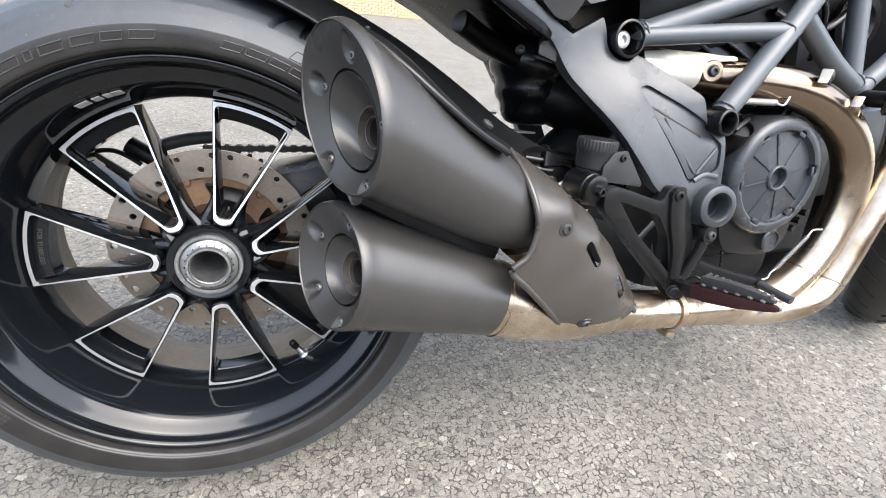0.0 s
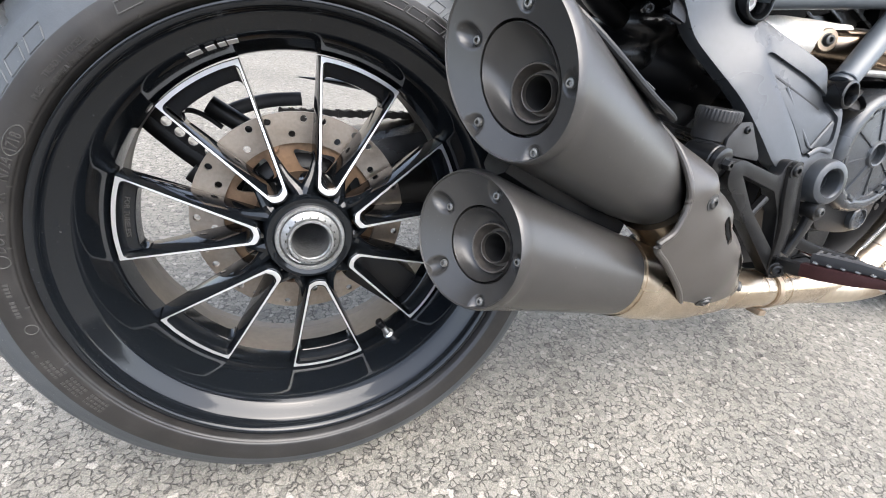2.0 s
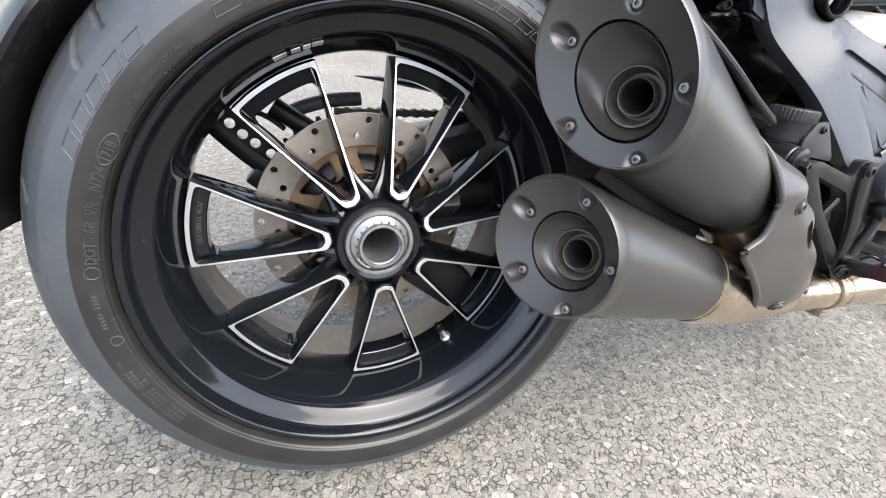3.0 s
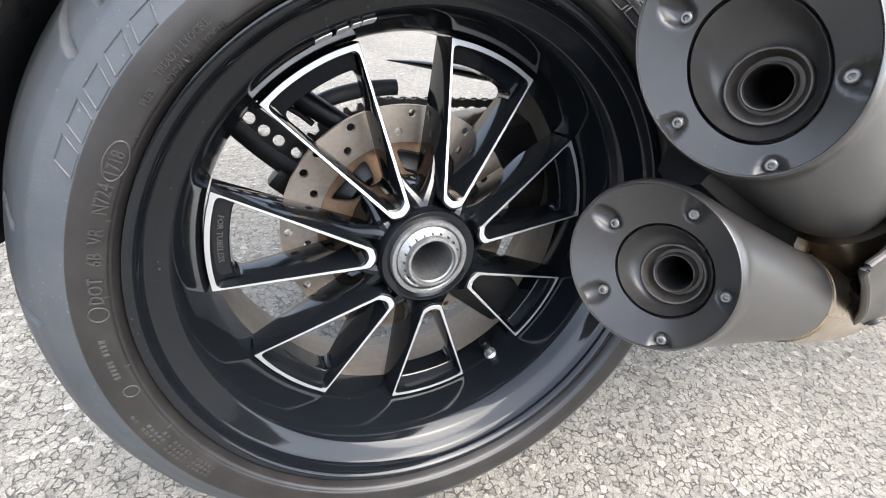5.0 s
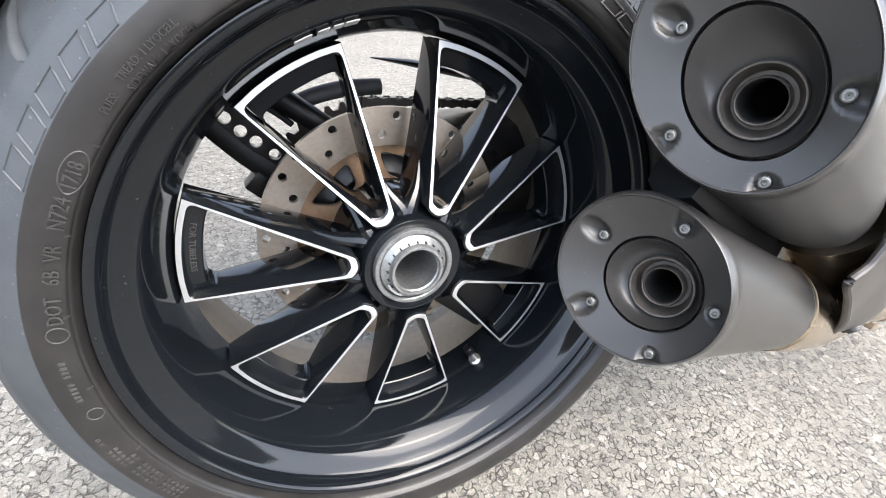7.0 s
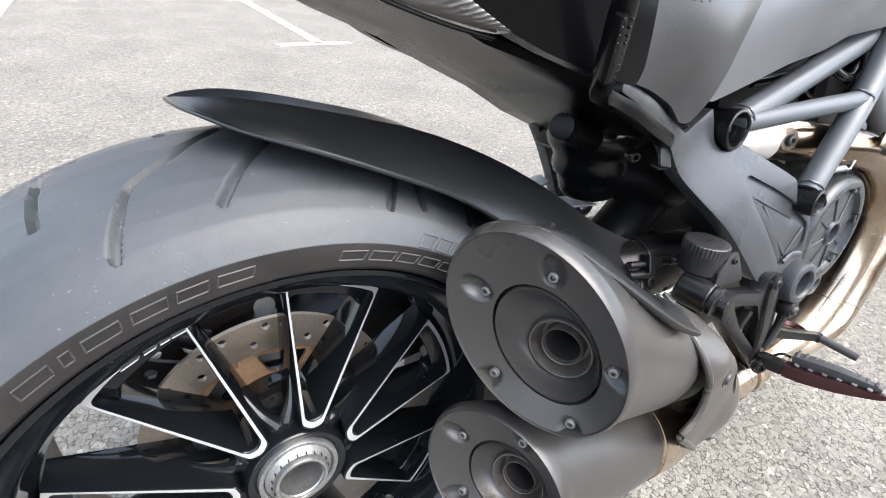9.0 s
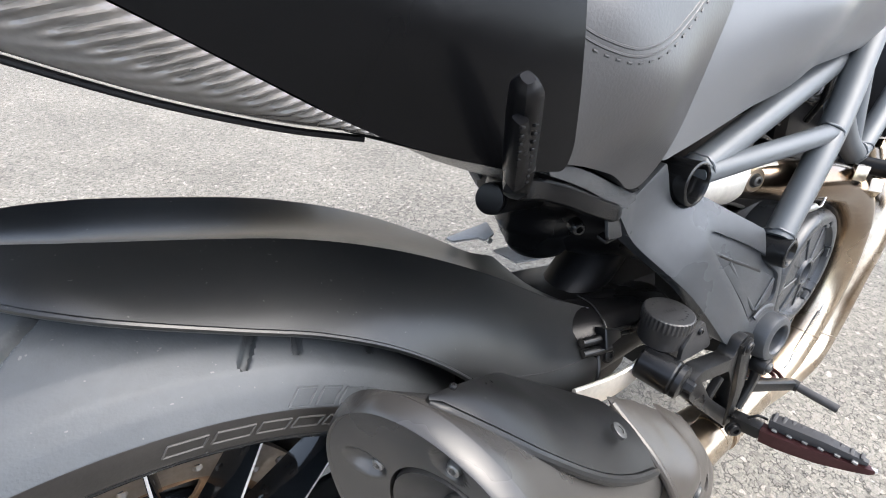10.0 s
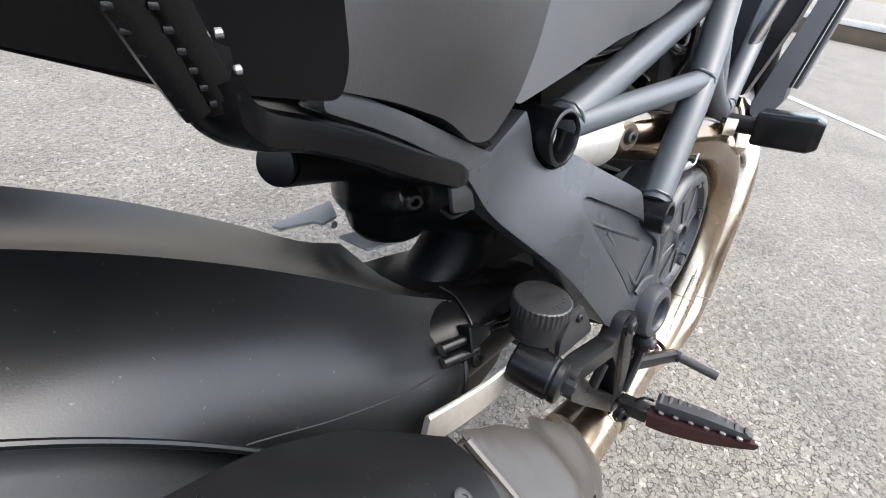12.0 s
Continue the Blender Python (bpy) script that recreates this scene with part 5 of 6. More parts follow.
part("sight_window", box((0.016, 0.002, 0.010), rm @ pose(0.006, -0.0226, -0.021, 0, 0, 15), 0.0008), HOLE, res)
br = part("reservoir_bracket", plate(rounded([(0.480, 0.158), (0.4985, 0.160), (0.5295, 0.120), (0.5295, 0.114), (0.466, 0.122), (0.466, 0.140)], 0.003), 0.004, pose(0, -0.134, 0, 90), bevel=0.0008), RESERVOIR, res)
bolt(br, (0.4934, -0.138, 0.1506), (0, -1, 0), 0.0045, 0.003, CASTDARK)

# ---- rear hugger ----
# stations: near edge, crest, how far the flank bulges
HUGGER = [
    ((-0.0350, 0.032, 0.3395), (-0.0350, 0.034, 0.3400), 0.000),
    ((-0.0300, 0.008, 0.3375), (-0.0310, 0.026, 0.3415), 0.001),
    ((-0.0200, -0.016, 0.3345), (-0.0220, 0.010, 0.3425), 0.002),
    ((0.000, -0.040, 0.3265), (-0.002, -0.005, 0.3430), 0.004),
    ((0.025, -0.057, 0.3185), (0.022, -0.014, 0.3400), 0.005),
    ((0.050, -0.068, 0.3100), (0.048, -0.018, 0.3350), 0.003),
    ((0.090, -0.076, 0.2935), (0.090, -0.019, 0.3250), 0.004),
    ((0.130, -0.081, 0.2755), (0.135, -0.020, 0.3130), 0.005),
    ((0.170, -0.087, 0.2515), (0.178, -0.020, 0.2970), 0.008),
    ((0.205, -0.091, 0.2220), (0.222, -0.021, 0.2770), 0.012),
    ((0.240, -0.093, 0.1840), (0.270, -0.022, 0.2510), 0.018),
    ((0.275, -0.096, 0.1420), (0.322, -0.024, 0.2190), 0.023),
    ((0.315, -0.096, 0.1020), (0.380, -0.028, 0.1800), 0.029),
    ((0.360, -0.086, 0.0720), (0.426, -0.038, 0.1560), 0.038),
    ((0.388, -0.072, 0.0620), (0.436, -0.042, 0.1510), 0.046),
]


hug_rows = []


def hugger():
    near = smooth_path([s[0] for s in HUGGER], 6)
    crest = smooth_path([s[1] for s in HUGGER], 6)
    bulge = np.interp(np.linspace(0, len(HUGGER) - 1, len(near)), range(len(HUGGER)), [s[2] for s in HUGGER])
    outer, inner = [], []
    for n, c, b in zip(near, crest, bulge):
        half = []
        out = (c - n).cross(Vector((0.8, 0, -0.6))).normalized()
        if out.y > 0:
            out = -out
        for j in range(15):
            u = j / 14
            half.append(n.lerp(c, u) + out * (b * 3.2 * u * (1 - u) ** 1.7))
        # a hollow channel between the two crests; the far one stands in at the rear
        far = 2 * MID - c.y - float(np.interp(c.x, (0.0, 0.05, 0.13, 0.19, 0.25), (0.024, 0.022, 0.014, 0.004, -0.004))) * min(1, max(0, MID - c.y) / 0.05)
        row = half[:]
        for j in range(1, 12):
            u = j / 12
            row.append(Vector((c.x, c.y + (far - c.y) * u, c.z - 0.013 * math.sin(math.pi * u) * min(1, max(0, MID - c.y) / 0.05))))
        row += [Vector((p.x, far + c.y - p.y, p.z)) for p in half[::-1]]
        outer.append(row)
        inner.append([p + (Vector((p.x * 0.9, MID, p.z * 0.9)) - p).normalized() * 0.003 for p in row])
    hug_rows.extend(outer)
    return finish("hugger", *rings([a + b[::-1] for a, b in zip(outer, inner)]), HUGGER_PLASTIC, bike, "matt black rear tyre hugger", 20)


hug = hugger()
part("edge_bead", sweep(smooth_path([s[0] for s in HUGGER], 6), 0.0019, 8, 1, up=(0, 1, 0)), HUGGER_PLASTIC, hug)
near_rim, crest_rim = Vector(HUGGER[-1][0]), Vector(HUGGER[-1][1])
rim_out = (crest_rim - near_rim).cross(Vector((0.8, 0, -0.6))).normalized()
rim_out = -rim_out if rim_out.y > 0 else rim_out
part("front_rim", sweep([near_rim.lerp(crest_rim, u / 16) + rim_out * (0.046 * 3.2 * (u / 16) * (1 - u / 16) ** 1.7 + 0.0006) for u in range(17)], 0.0022, 8, 3, up=(1, 0, 0)), HUGGER_PLASTIC, hug)
for a, b in (((0.392, -0.072, 0.141), (0.430, -0.078, 0.1365)), ((0.390, -0.076, 0.130), (0.428, -0.082, 0.1250))):
    part("hose_sleeve", sweep([a, Vector(a).lerp(Vector(b), 0.5), b], 0.0046, 14, 2), SATIN, hug, "black hose sleeve")
seam = []
for k in range(19):
    at, over = (9.75 + 3.1 * k / 18) * 6, (0.02 + 0.50 * k / 18) * 14
    a, b = hug_rows[int(at)], hug_rows[int(at) + 1]
    p = a[int(over)].lerp(a[int(over) + 1], over % 1).lerp(b[int(over)].lerp(b[int(over) + 1], over % 1), at % 1)
    seam.append(p + Vector((0, -0.0002, 0.0002)))
part("hugger_seam", sweep(seam, 0.0007, 6, 1), RESERVOIR, hug)

# ---- swingarm and hidden drive side ----
part("swingarm", sweep([(0.0, 0.150, 0.0), (0.10, 0.158, 0.030), (0.22, 0.150, 0.052), (0.34, 0.100, 0.075), (0.46, 0.040, 0.090), (0.62, 0.020, 0.090)], [0.062, 0.080, 0.080, 0.056, 0.055, 0.045], 20, 6, flat=0.9, square=0.5), CASTDARK, bike, "dark cast single-sided swingarm")
part("swingarm_tube", sweep([(0.30, -0.03, 0.105), (0.44, -0.035, 0.110), (0.56, -0.045, 0.100)], [0.030, 0.034, 0.036], 20, 5, square=0.3), CASTDARK, bike, "dark swingarm cross tube")
part("hub_carrier", lathe([(0.058, 0.078), (0.075, 0.085), (0.080, 0.16), (0.060, 0.19), (0.0002, 0.19)], WHEEL, 48), CASTDARK, bike)

part("swingarm_end", sweep([(0.400, -0.030, 0.110), (0.430, -0.040, 0.112), (0.470, -0.048, 0.112), (0.520, -0.050, 0.108)], [0.040, 0.041, 0.034, 0.030], 24, 4, square=0.3), PLASTIC, bike, "dark swingarm casting")
part("swingarm_web", plate(rounded([(0.395, 0.090), (0.450, 0.098), (0.500, 0.090), (0.490, 0.060), (0.420, 0.030), (0.395, 0.050)], 0.008), 0.02, pose(0, -0.045, 0, 90), bevel=0.002), CASTDARK, bike)
bolt(bike, (0.4310, -0.0795, 0.1120), (-0.2, -1, 0.3), 0.0070, 0.004, CASTDARK, washer=0.0095, name="swingarm_bolt")
clamp_out = [Vector(p) for p in ((0.4185, -0.0790, 0.1515), (0.4410, -0.0820, 0.1425), (0.4425, -0.0845, 0.1335), (0.4135, -0.0870, 0.1320))]
clamp_loops = [[p + Vector((0, 0.012, -0.004)) for p in clamp_out], clamp_out, [p.lerp(sum(clamp_out, Vector()) / 4, 0.12) + Vector((-0.0004, -0.0012, 0.0006)) for p in clamp_out]]
finish("hose_clamp", *rings(clamp_loops, closed=False), SATIN, bike, "black plastic hose clamp", 40)
for dz in (0.0, -0.006):
    part("cable", sweep([(0.436, -0.0800, 0.1420 + dz), (0.452, -0.0815, 0.1395 + dz), (0.474, -0.0815, 0.1335 + dz), (0.510, -0.0700, 0.1300 + dz)], 0.0024, 10, 5), SATIN, bike, "black cable")
part("swingarm_collar", sweep([(0.446, -0.022, 0.1525), (0.442, -0.044, 0.1540), (0.434, -0.064, 0.1500), (0.431, -0.073, 0.1430)], 0.0010, 8, 5), CASTDARK, bike)
part("swingarm_rib", sweep([(0.391, -0.0765, 0.1130), (0.3905, -0.0775, 0.1000), (0.402, -0.0790, 0.0990), (0.416, -0.0795, 0.1010)], 0.0012, 8, 5), CASTDARK, bike)

# ---- engine ----
engine = part("engine", box((0.36, 0.22, 0.22), pose(0.86, 0.06, 0.07), 0.03, segments=3), ENGINE, bike, "dark engine crankcase")
part("sump", box((0.30, 0.18, 0.10), pose(0.82, 0.05, -0.045), 0.03), ENGINE, engine)
part("lower_case", plate(rounded([(0.690, 0.070), (0.705, 0.030), (0.722, 0.010), (0.780, 0.002), (0.825, 0.004), (0.846, 0.026), (0.850, 0.070), (0.80, 0.10), (0.72, 0.10)], [0.01, 0.02, 0.012, 0.02, 0.016, 0.014, 0.02, 0.02, 0.02], 4), 0.060, pose(0, -0.070, 0, 90), bevel=0.004), ENGINE, engine, "lower edge of the engine casing")
part("drain_cable", sweep([(0.742, -0.110, 0.004), (0.746, -0.112, -0.016), (0.744, -0.110, -0.040)], 0.0022, 8, 4), SATIN, engine)
part("rear_cylinder", box((0.17, 0.17, 0.20), pose(0.735, 0.06, 0.275, 0, 20), 0.02), CASTDARK, engine)
for i in range(6):
    part("cooling_rib", box((0.19, 0.19, 0.006), pose(0.725 + 0.008 * i, 0.06, 0.21 + 0.024 * i, 0, 20), 0.002), CASTDARK, engine)
part("front_cylinder", box((0.30, 0.17, 0.16), pose(1.12, 0.06, 0.15, 0, -8), 0.02), CASTDARK, engine)
part("airbox", box((0.46, 0.19, 0.17), pose(0.78, 0.055, 0.40, 0, -12), 0.03), PLASTIC, bike, "black airbox under the tank")
head = part("front_head", box((0.26, 0.17, 0.26), pose(1.01, 0.055, 0.345, 0, -14), 0.03, segments=3), PLASTIC, engine, "black front cylinder head and throttle body")
part("cam_cover", lathe([(0.050, 0.0), (0.050, 0.020), (0.044, 0.026), (0.030, 0.027), (0.026, 0.022), (0.0002, 0.022)], along((0.985, -0.030, 0.360), (0.985, -1.0, 0.360)), 32), CASTDARK, head)
for pts, r in (([(0.80, -0.045, 0.360), (0.86, -0.060, 0.335), (0.92, -0.052, 0.350), (0.97, -0.060, 0.400)], 0.0065), ([(0.62, -0.040, 0.335), (0.70, -0.058, 0.345), (0.78, -0.050, 0.372)], 0.0075), ([(0.84, -0.060, 0.400), (0.872, -0.068, 0.372), (0.885, -0.066, 0.335), (0.90, -0.050, 0.300)], 0.0045)):
    part("hose", sweep(pts, r, 12, 6), SATIN, engine, "black hose")
part("connector", box((0.026, 0.016, 0.013), pose(0.868, -0.078, 0.392, 10, 24, 8), 0.003), CASTDARK, engine, "small dark plug")
for k in range(4):
    part("plug_rib", box((0.003, 0.018, 0.015), pose(0.8600 + 0.0055 * k, -0.0785, 0.3950 - 0.0024 * k, 10, 24, 8), 0.001), SATIN, engine)
CC = Vector((0.774, -0.103, 0.1255))
cm = along(CC, CC + Vector((-0.03, -1, 0.02)))
rim_loops = []
for r, h, notch in ((0.088, -0.03, 0), (0.088, 0.024, 0), (0.0865, 0.033, 0), (0.083, 0.0385, 0), (0.078, 0.0410, 0), (0.0705, 0.0415, 1), (0.0680, 0.0405, 1), (0.0668, 0.0355, 1), (0.0655, 0.0335, 1)):
    loop = []
    for k in range(120):
        w = 2 * math.pi * k / 120
        cut = 0.0 if not notch else 0.0045 * (abs((w * 6 / (2 * math.pi) + 0.35) % 1 - 0.5) < 0.10)
        loop.append(cm @ Vector(((r + cut) * math.cos(w), (r + cut) * math.sin(w), h)))
    rim_loops.append(loop)
for r, h in ((0.060, 0.0335), (0.020, 0.0365), (0.0185, 0.0395), (0.0165, 0.0405), (0.0145, 0.0395), (0.0130, 0.030), (0.0005, 0.028)):
    rim_loops.append([cm @ Vector((r * math.cos(2 * math.pi * k / 120), r * math.sin(2 * math.pi * k / 120), h)) for k in range(120)])
clutch = finish("clutch_cover", *rings(rim_loops), CAST, engine, "round dark clutch cover with radial ribs", 32)
for i in range(8):
    w = 2 * math.pi * i / 8 + 0.25
    part("rib", sweep([cm @ Vector((0.019 * math.cos(w), 0.019 * math.sin(w), 0.0370)), cm @ Vector((0.063 * math.cos(w), 0.063 * math.sin(w), 0.0340))], 0.0013, 6, 1), CAST, clutch)
for i in range(6):
    w = 2 * math.pi * (i + 0.15) / 6
    part("tab", box((0.0055, 0.013, 0.005), cm @ Matrix.Rotation(w, 4, "Z") @ pose(0.0665, 0, 0.0375), 0.0012), CAST, clutch)
for w in (2.55, 3.3, 4.15, 5.9, 0.55, 1.45):
    part("cover_boss", lathe([(0.0095, -0.02), (0.0095, 0.018), (0.008, 0.020), (0.0060, 0.020), (0.0055, 0.016), (0.0002, 0.016)], cm @ pose(0.0895 * math.cos(w), 0.0895 * math.sin(w), 0), 20), ENGINE, clutch)
cap_m = along((0.688, -0.125, 0.190), (0.672, -0.180, 0.250))
oil = part("oil_filler", lathe([(0.020, -0.03), (0.020, 0.006), (0.0185, 0.008), (0.0175, 0.006), (0.0165, 0.002), (0.0002, 0.002)], cap_m, 32), PLASTIC, engine, "oil filler cap")
part("cap_grip", box((0.036, 0.006, 0.012), cap_m @ pose(0, 0, 0.008, 0, 0, 40), 0.002), PLASTIC, oil)
part("sight_glass", lathe([(0.019, -0.03), (0.019, 0.001), (0.017, 0.003), (0.0145, 0.003), (0.0135, 0.000), (0.0002, -0.001)], along((0.806, -0.136, 0.027), (0.806, -1.136, 0.027)), 32), CAST, engine, "oil sight glass")
for i in range(3):
    part("hex_bolt", lathe([(0.006, -0.03), (0.006, 0.004), (0.0002, 0.004)], along((0.872 + 0.010 * i, -0.120, 0.040 + 0.013 * i), (0.872 + 0.010 * i, -1.0, 0.044 + 0.013 * i)), 6), CASTDARK, engine)

# header fittings
def round_header(x, z):
    cy, cz = np.interp(x, (0.56, 0.61, 0.68, 0.735), (-0.040, -0.046, -0.064, -0.106)), np.interp(x, (0.56, 0.61, 0.68), (0.264, 0.262, 0.260))
    return float(cy - math.sqrt(max(0.0335 ** 2 - (z - cz) ** 2, 0.00012)))


part("header_shield", skin(rounded([(0.556, 0.284), (0.600, 0.2895), (0.652, 0.2890), (0.6910, 0.2860), (0.6905, 0.2800), (0.655, 0.2775), (0.6420, 0.2660), (0.6425, 0.2480), (0.636, 0.2370), (0.610, 0.2360), (0.556, 0.244)], [0.003, 0.01, 0.01, 0.003, 0.002, 0.012, 0.012, 0.006, 0.004, 0.01, 0.003], 4), round_header, 0.0015, cuts=4, fine=0.008), STRAP, bike, "bright thin header heat shield")
boss = part("header_boss", lathe([(0.0150, -0.020), (0.0150, 0.004), (0.0135, 0.006), (0.0085, 0.006)], along((0.6603, -0.0850, 0.2650), (0.6553, -0.0990, 0.2660)), 28), STEELDARK, main)
bolt(boss, (0.6593, -0.0895, 0.2650), (-0.32, -1, 0.06), 0.0072, 0.006, DARKBOLT, washer=0.0095)
sp1 = part("exhaust_spring", spring((0.668, -0.126, 0.2280), (0.733, -0.136, 0.2290), 0.0038, 19, 0.0010), ZINC, bike, "small steel exhaust spring")
part("spring_hook", sweep([(0.733, -0.136, 0.2290), (0.741, -0.137, 0.2265), (0.748, -0.138, 0.2270), (0.751, -0.138, 0.2320), (0.755, -0.138, 0.2385), (0.768, -0.139, 0.2395)], 0.0016, 8, 4), ZINC, sp1)
part("spring_hook", sweep([(0.757, -0.139, 0.2440), (0.762, -0.140, 0.2370), (0.772, -0.139, 0.2440)], 0.0018, 8, 4), STEEL, sp1)
sp2 = part("exhaust_spring", spring((0.800, -0.160, -0.0120), (0.850, -0.160, 0.0400), 0.0028, 26, 0.0008), NUT, bike, "small steel exhaust spring")
part("spring_hook", sweep([(0.850, -0.160, 0.0400), (0.856, -0.160, 0.0480), (0.864, -0.161, 0.0500), (0.878, -0.160, 0.0490)], 0.0014, 8, 4), ZINC, sp2)
part("spring_hook", sweep([(0.800, -0.160, -0.0120), (0.792, -0.160, -0.0170), (0.787, -0.161, -0.0250), (0.772, -0.161, -0.0270)], 0.0014, 8, 4), ZINC, sp2)
for at, turn in (((0.792, -0.152, 0.2645), 8), ((0.8630, -0.158, 0.2310), 38)):
    tab = part("header_tab", box((0.0225, 0.013, 0.0190), pose(*at, 4, turn, 24), 0.0015), STEEL, bike, "welded steel header bracket")
    # A near-black disc on the face paints the shade of a hole.
    bolt(tab, Vector(at) + Vector((0.0035, -0.0066, 0)), (0.4, -1, 0), 0.0026, 0.0008, HOLE, socket=False, name="tab_hole")
    part("tab_foot", sweep([Vector(at) + Vector((0.004, 0.004, -0.004)), Vector(at) + Vector((0.016, 0.020, -0.014))], 0.0075, 10, 1, square=0.6), STEEL, tab)

# crash bobbin on the frame node
def block_loop(y, half, tall, round_by):
    out = rounded([(-half, -tall), (half, -tall), (half, tall), (-half, tall)], round_by, 4)
    return [Vector((0.932 + p.x, y, 0.2435 + p.y)) for p in out]


slider = finish("crash_bobbin", *rings([block_loop(-0.1610, 0.0190, 0.0190, 0.005), block_loop(-0.1640, 0.0215, 0.0220, 0.006), block_loop(-0.2250, 0.0215, 0.0222, 0.006), block_loop(-0.2330, 0.0170, 0.0180, 0.005), block_loop(-0.2345, 0.0150, 0.0160, 0.004)]), SATIN, bike, "black plastic crash bobbin", 25)
part("bobbin_neck", sweep([(0.926, -0.112, 0.246), (0.931, -0.163, 0.2425)], 0.0120, 24, 1), PLASTIC, slider)

# ---- front wheel ----
FC = Vector((1.57, 0.055, 0.012))
TURNED = Matrix.Translation(FC) @ Matrix.Rotation(radians(27), 4, "Z")
FW = TURNED @ pose(0, 0, 0, -90)
fw = part("front_wheel", lathe([(0.232, -0.045), (0.240, -0.048), (0.236, -0.040), (0.216, -0.03), (0.216, 0.03), (0.236, 0.040), (0.240, 0.048), (0.232, 0.045), (0.205, 0.025), (0.205, -0.025)], FW, 72, closed=True), GLOSS, bike, "gloss black front wheel")
part("tyre", lathe([(0.236, -0.046), (0.245, -0.057), (0.264, -0.060), (0.280, -0.050), (0.294, -0.028), (0.300, 0.0), (0.294, 0.028), (0.280, 0.050), (0.264, 0.060), (0.245, 0.057), (0.236, 0.046)], FW, 96), SIDEWALL, fw, "worn front tyre")
# Near-black strips on the surface paint the shade in the tread grooves.
for k in range(36):
    for side in (-1, 1):
        w = 2 * math.pi * (k + 0.25 * side) / 36
        cut_line = [FW @ Vector(((r + 0.0002) * math.cos(w + v), (r + 0.0002) * math.sin(w + v), side * h)) for r, h, v in ((0.2975, 0.014, 0.0), (0.2930, 0.030, 0.03), (0.2800, 0.050, 0.09))]
        part("tread_groove", sweep(cut_line, 0.0020, 6, 3), HOLE, fw)
part("hub", lathe([(0.03, -0.05), (0.045, -0.045), (0.045, 0.045), (0.03, 0.05)], FW, 32, closed=True), GLOSS, fw)
for i in range(10):
    w = 2 * math.pi * i / 10
    part("spoke", sweep([TURNED @ Vector((r * math.sin(w + v), 0, r * math.cos(w + v))) for r, v in ((0.04, 0), (0.215, 0.1))], 0.013, 8, 1, square=0.5), GLOSS, fw)
for side in (-1, 1):
    part("front_disc", plate(circle(0.16, 64), 0.005, TURNED @ pose(0, side * 0.065, 0, 90), [circle(0.115, 48)], bevel=0), DISC, fw)
    part("fork_leg", sweep([(1.55, 0.036 + side * 0.105, 0.085), (1.50, 0.036 + side * 0.105, 0.18), (1.32, 0.036 + side * 0.105, 0.52)], 0.028, 20, 1), PLASTIC, bike, "black front fork leg")
part("front_mudguard", sweep([(1.300, 0.036, 0.120), (1.345, 0.036, 0.200), (1.430, 0.036, 0.270), (1.540, 0.036, 0.305), (1.66, 0.036, 0.295)], [0.055, 0.062, 0.065, 0.065, 0.05], 16, 5, flat=0.15), SATIN, bike, "black front mudguard")
part("belly_pan", sweep([(0.88, 0.036, -0.115), (1.02, 0.036, -0.100), (1.12, 0.036, -0.020), (1.16, 0.036, 0.08)], [0.09, 0.10, 0.10, 0.09], 16, 5, flat=0.35, up=(0, 0, 1)), PLASTIC, bike, "black belly pan")
part("side_stand", sweep([(0.72, 0.150, -0.06), (0.70, 0.21, -0.16), (0.66, 0.285, -0.265)], [0.012, 0.011, 0.010], 14, 4), PLASTIC, bike, "black side stand")
part("stand_foot", box((0.07, 0.035, 0.008), pose(0.655, 0.288, -0.2655, 10.25), 0.002), PLASTIC, bike)

# ---- seat, tail and tank ----
seat_y = field([(0.285, -0.098, 0.500), (0.285, -0.099, 0.440), (0.290, -0.099, 0.400), (0.298, -0.096, 0.350), (0.360, -0.092, 0.330), (0.425, -0.086, 0.308), (0.436, -0.094, 0.330), (0.443, -0.105, 0.380), (0.455, -0.109, 0.430), (0.472, -0.106, 0.500), (0.340, -0.116, 0.400), (0.400, -0.117, 0.390), (0.380, -0.115, 0.430), (0.390, -0.108, 0.490), (0.375, -0.110, 0.360), (0.320, -0.112, 0.440), (0.330, -0.104, 0.490)])
seat = part("rider_seat", skin(rounded([(0.280, 0.505), (0.286, 0.400), (0.292, 0.352), (0.330, 0.342), (0.372, 0.327), (0.405, 0.306), (0.424, 0.304), (0.436, 0.326), (0.442, 0.358), (0.446, 0.392), (0.452, 0.415), (0.466, 0.446), (0.478, 0.505)], 0.010), seat_y, 0.02, cuts=5, fine=0.010), LEATHER, bike, "black stitched vinyl rider seat", 60)
U_SEAM = [(0.2826, 0.444), (0.2945, 0.431), (0.3153, 0.420), (0.3420, 0.414), (0.3710, 0.419), (0.3970, 0.433), (0.4185, 0.4485), (0.438, 0.466)]
for k in (0, 1):
    st = smooth_path([(x, 0, z + 0.0045 * k) for x, z in U_SEAM], 8)
    part("seam", sweep([Vector((p.x, seat_y(p.x, p.z) + 0.0003, p.z)) for p in st], 0.0011, 6, 1), LEATHER, seat)
st = smooth_path([(x, 0, z - 0.004) for x, z in U_SEAM], 6)
for p, q in zip(st[::2], st[1::2]):
    a, b = (Vector((v.x, seat_y(v.x, v.z) - 0.0002, v.z)) for v in (p, q))
    part("stitch", sweep([a, a.lerp(b, 0.75)], 0.0007, 6, 1), LEATHER, seat)
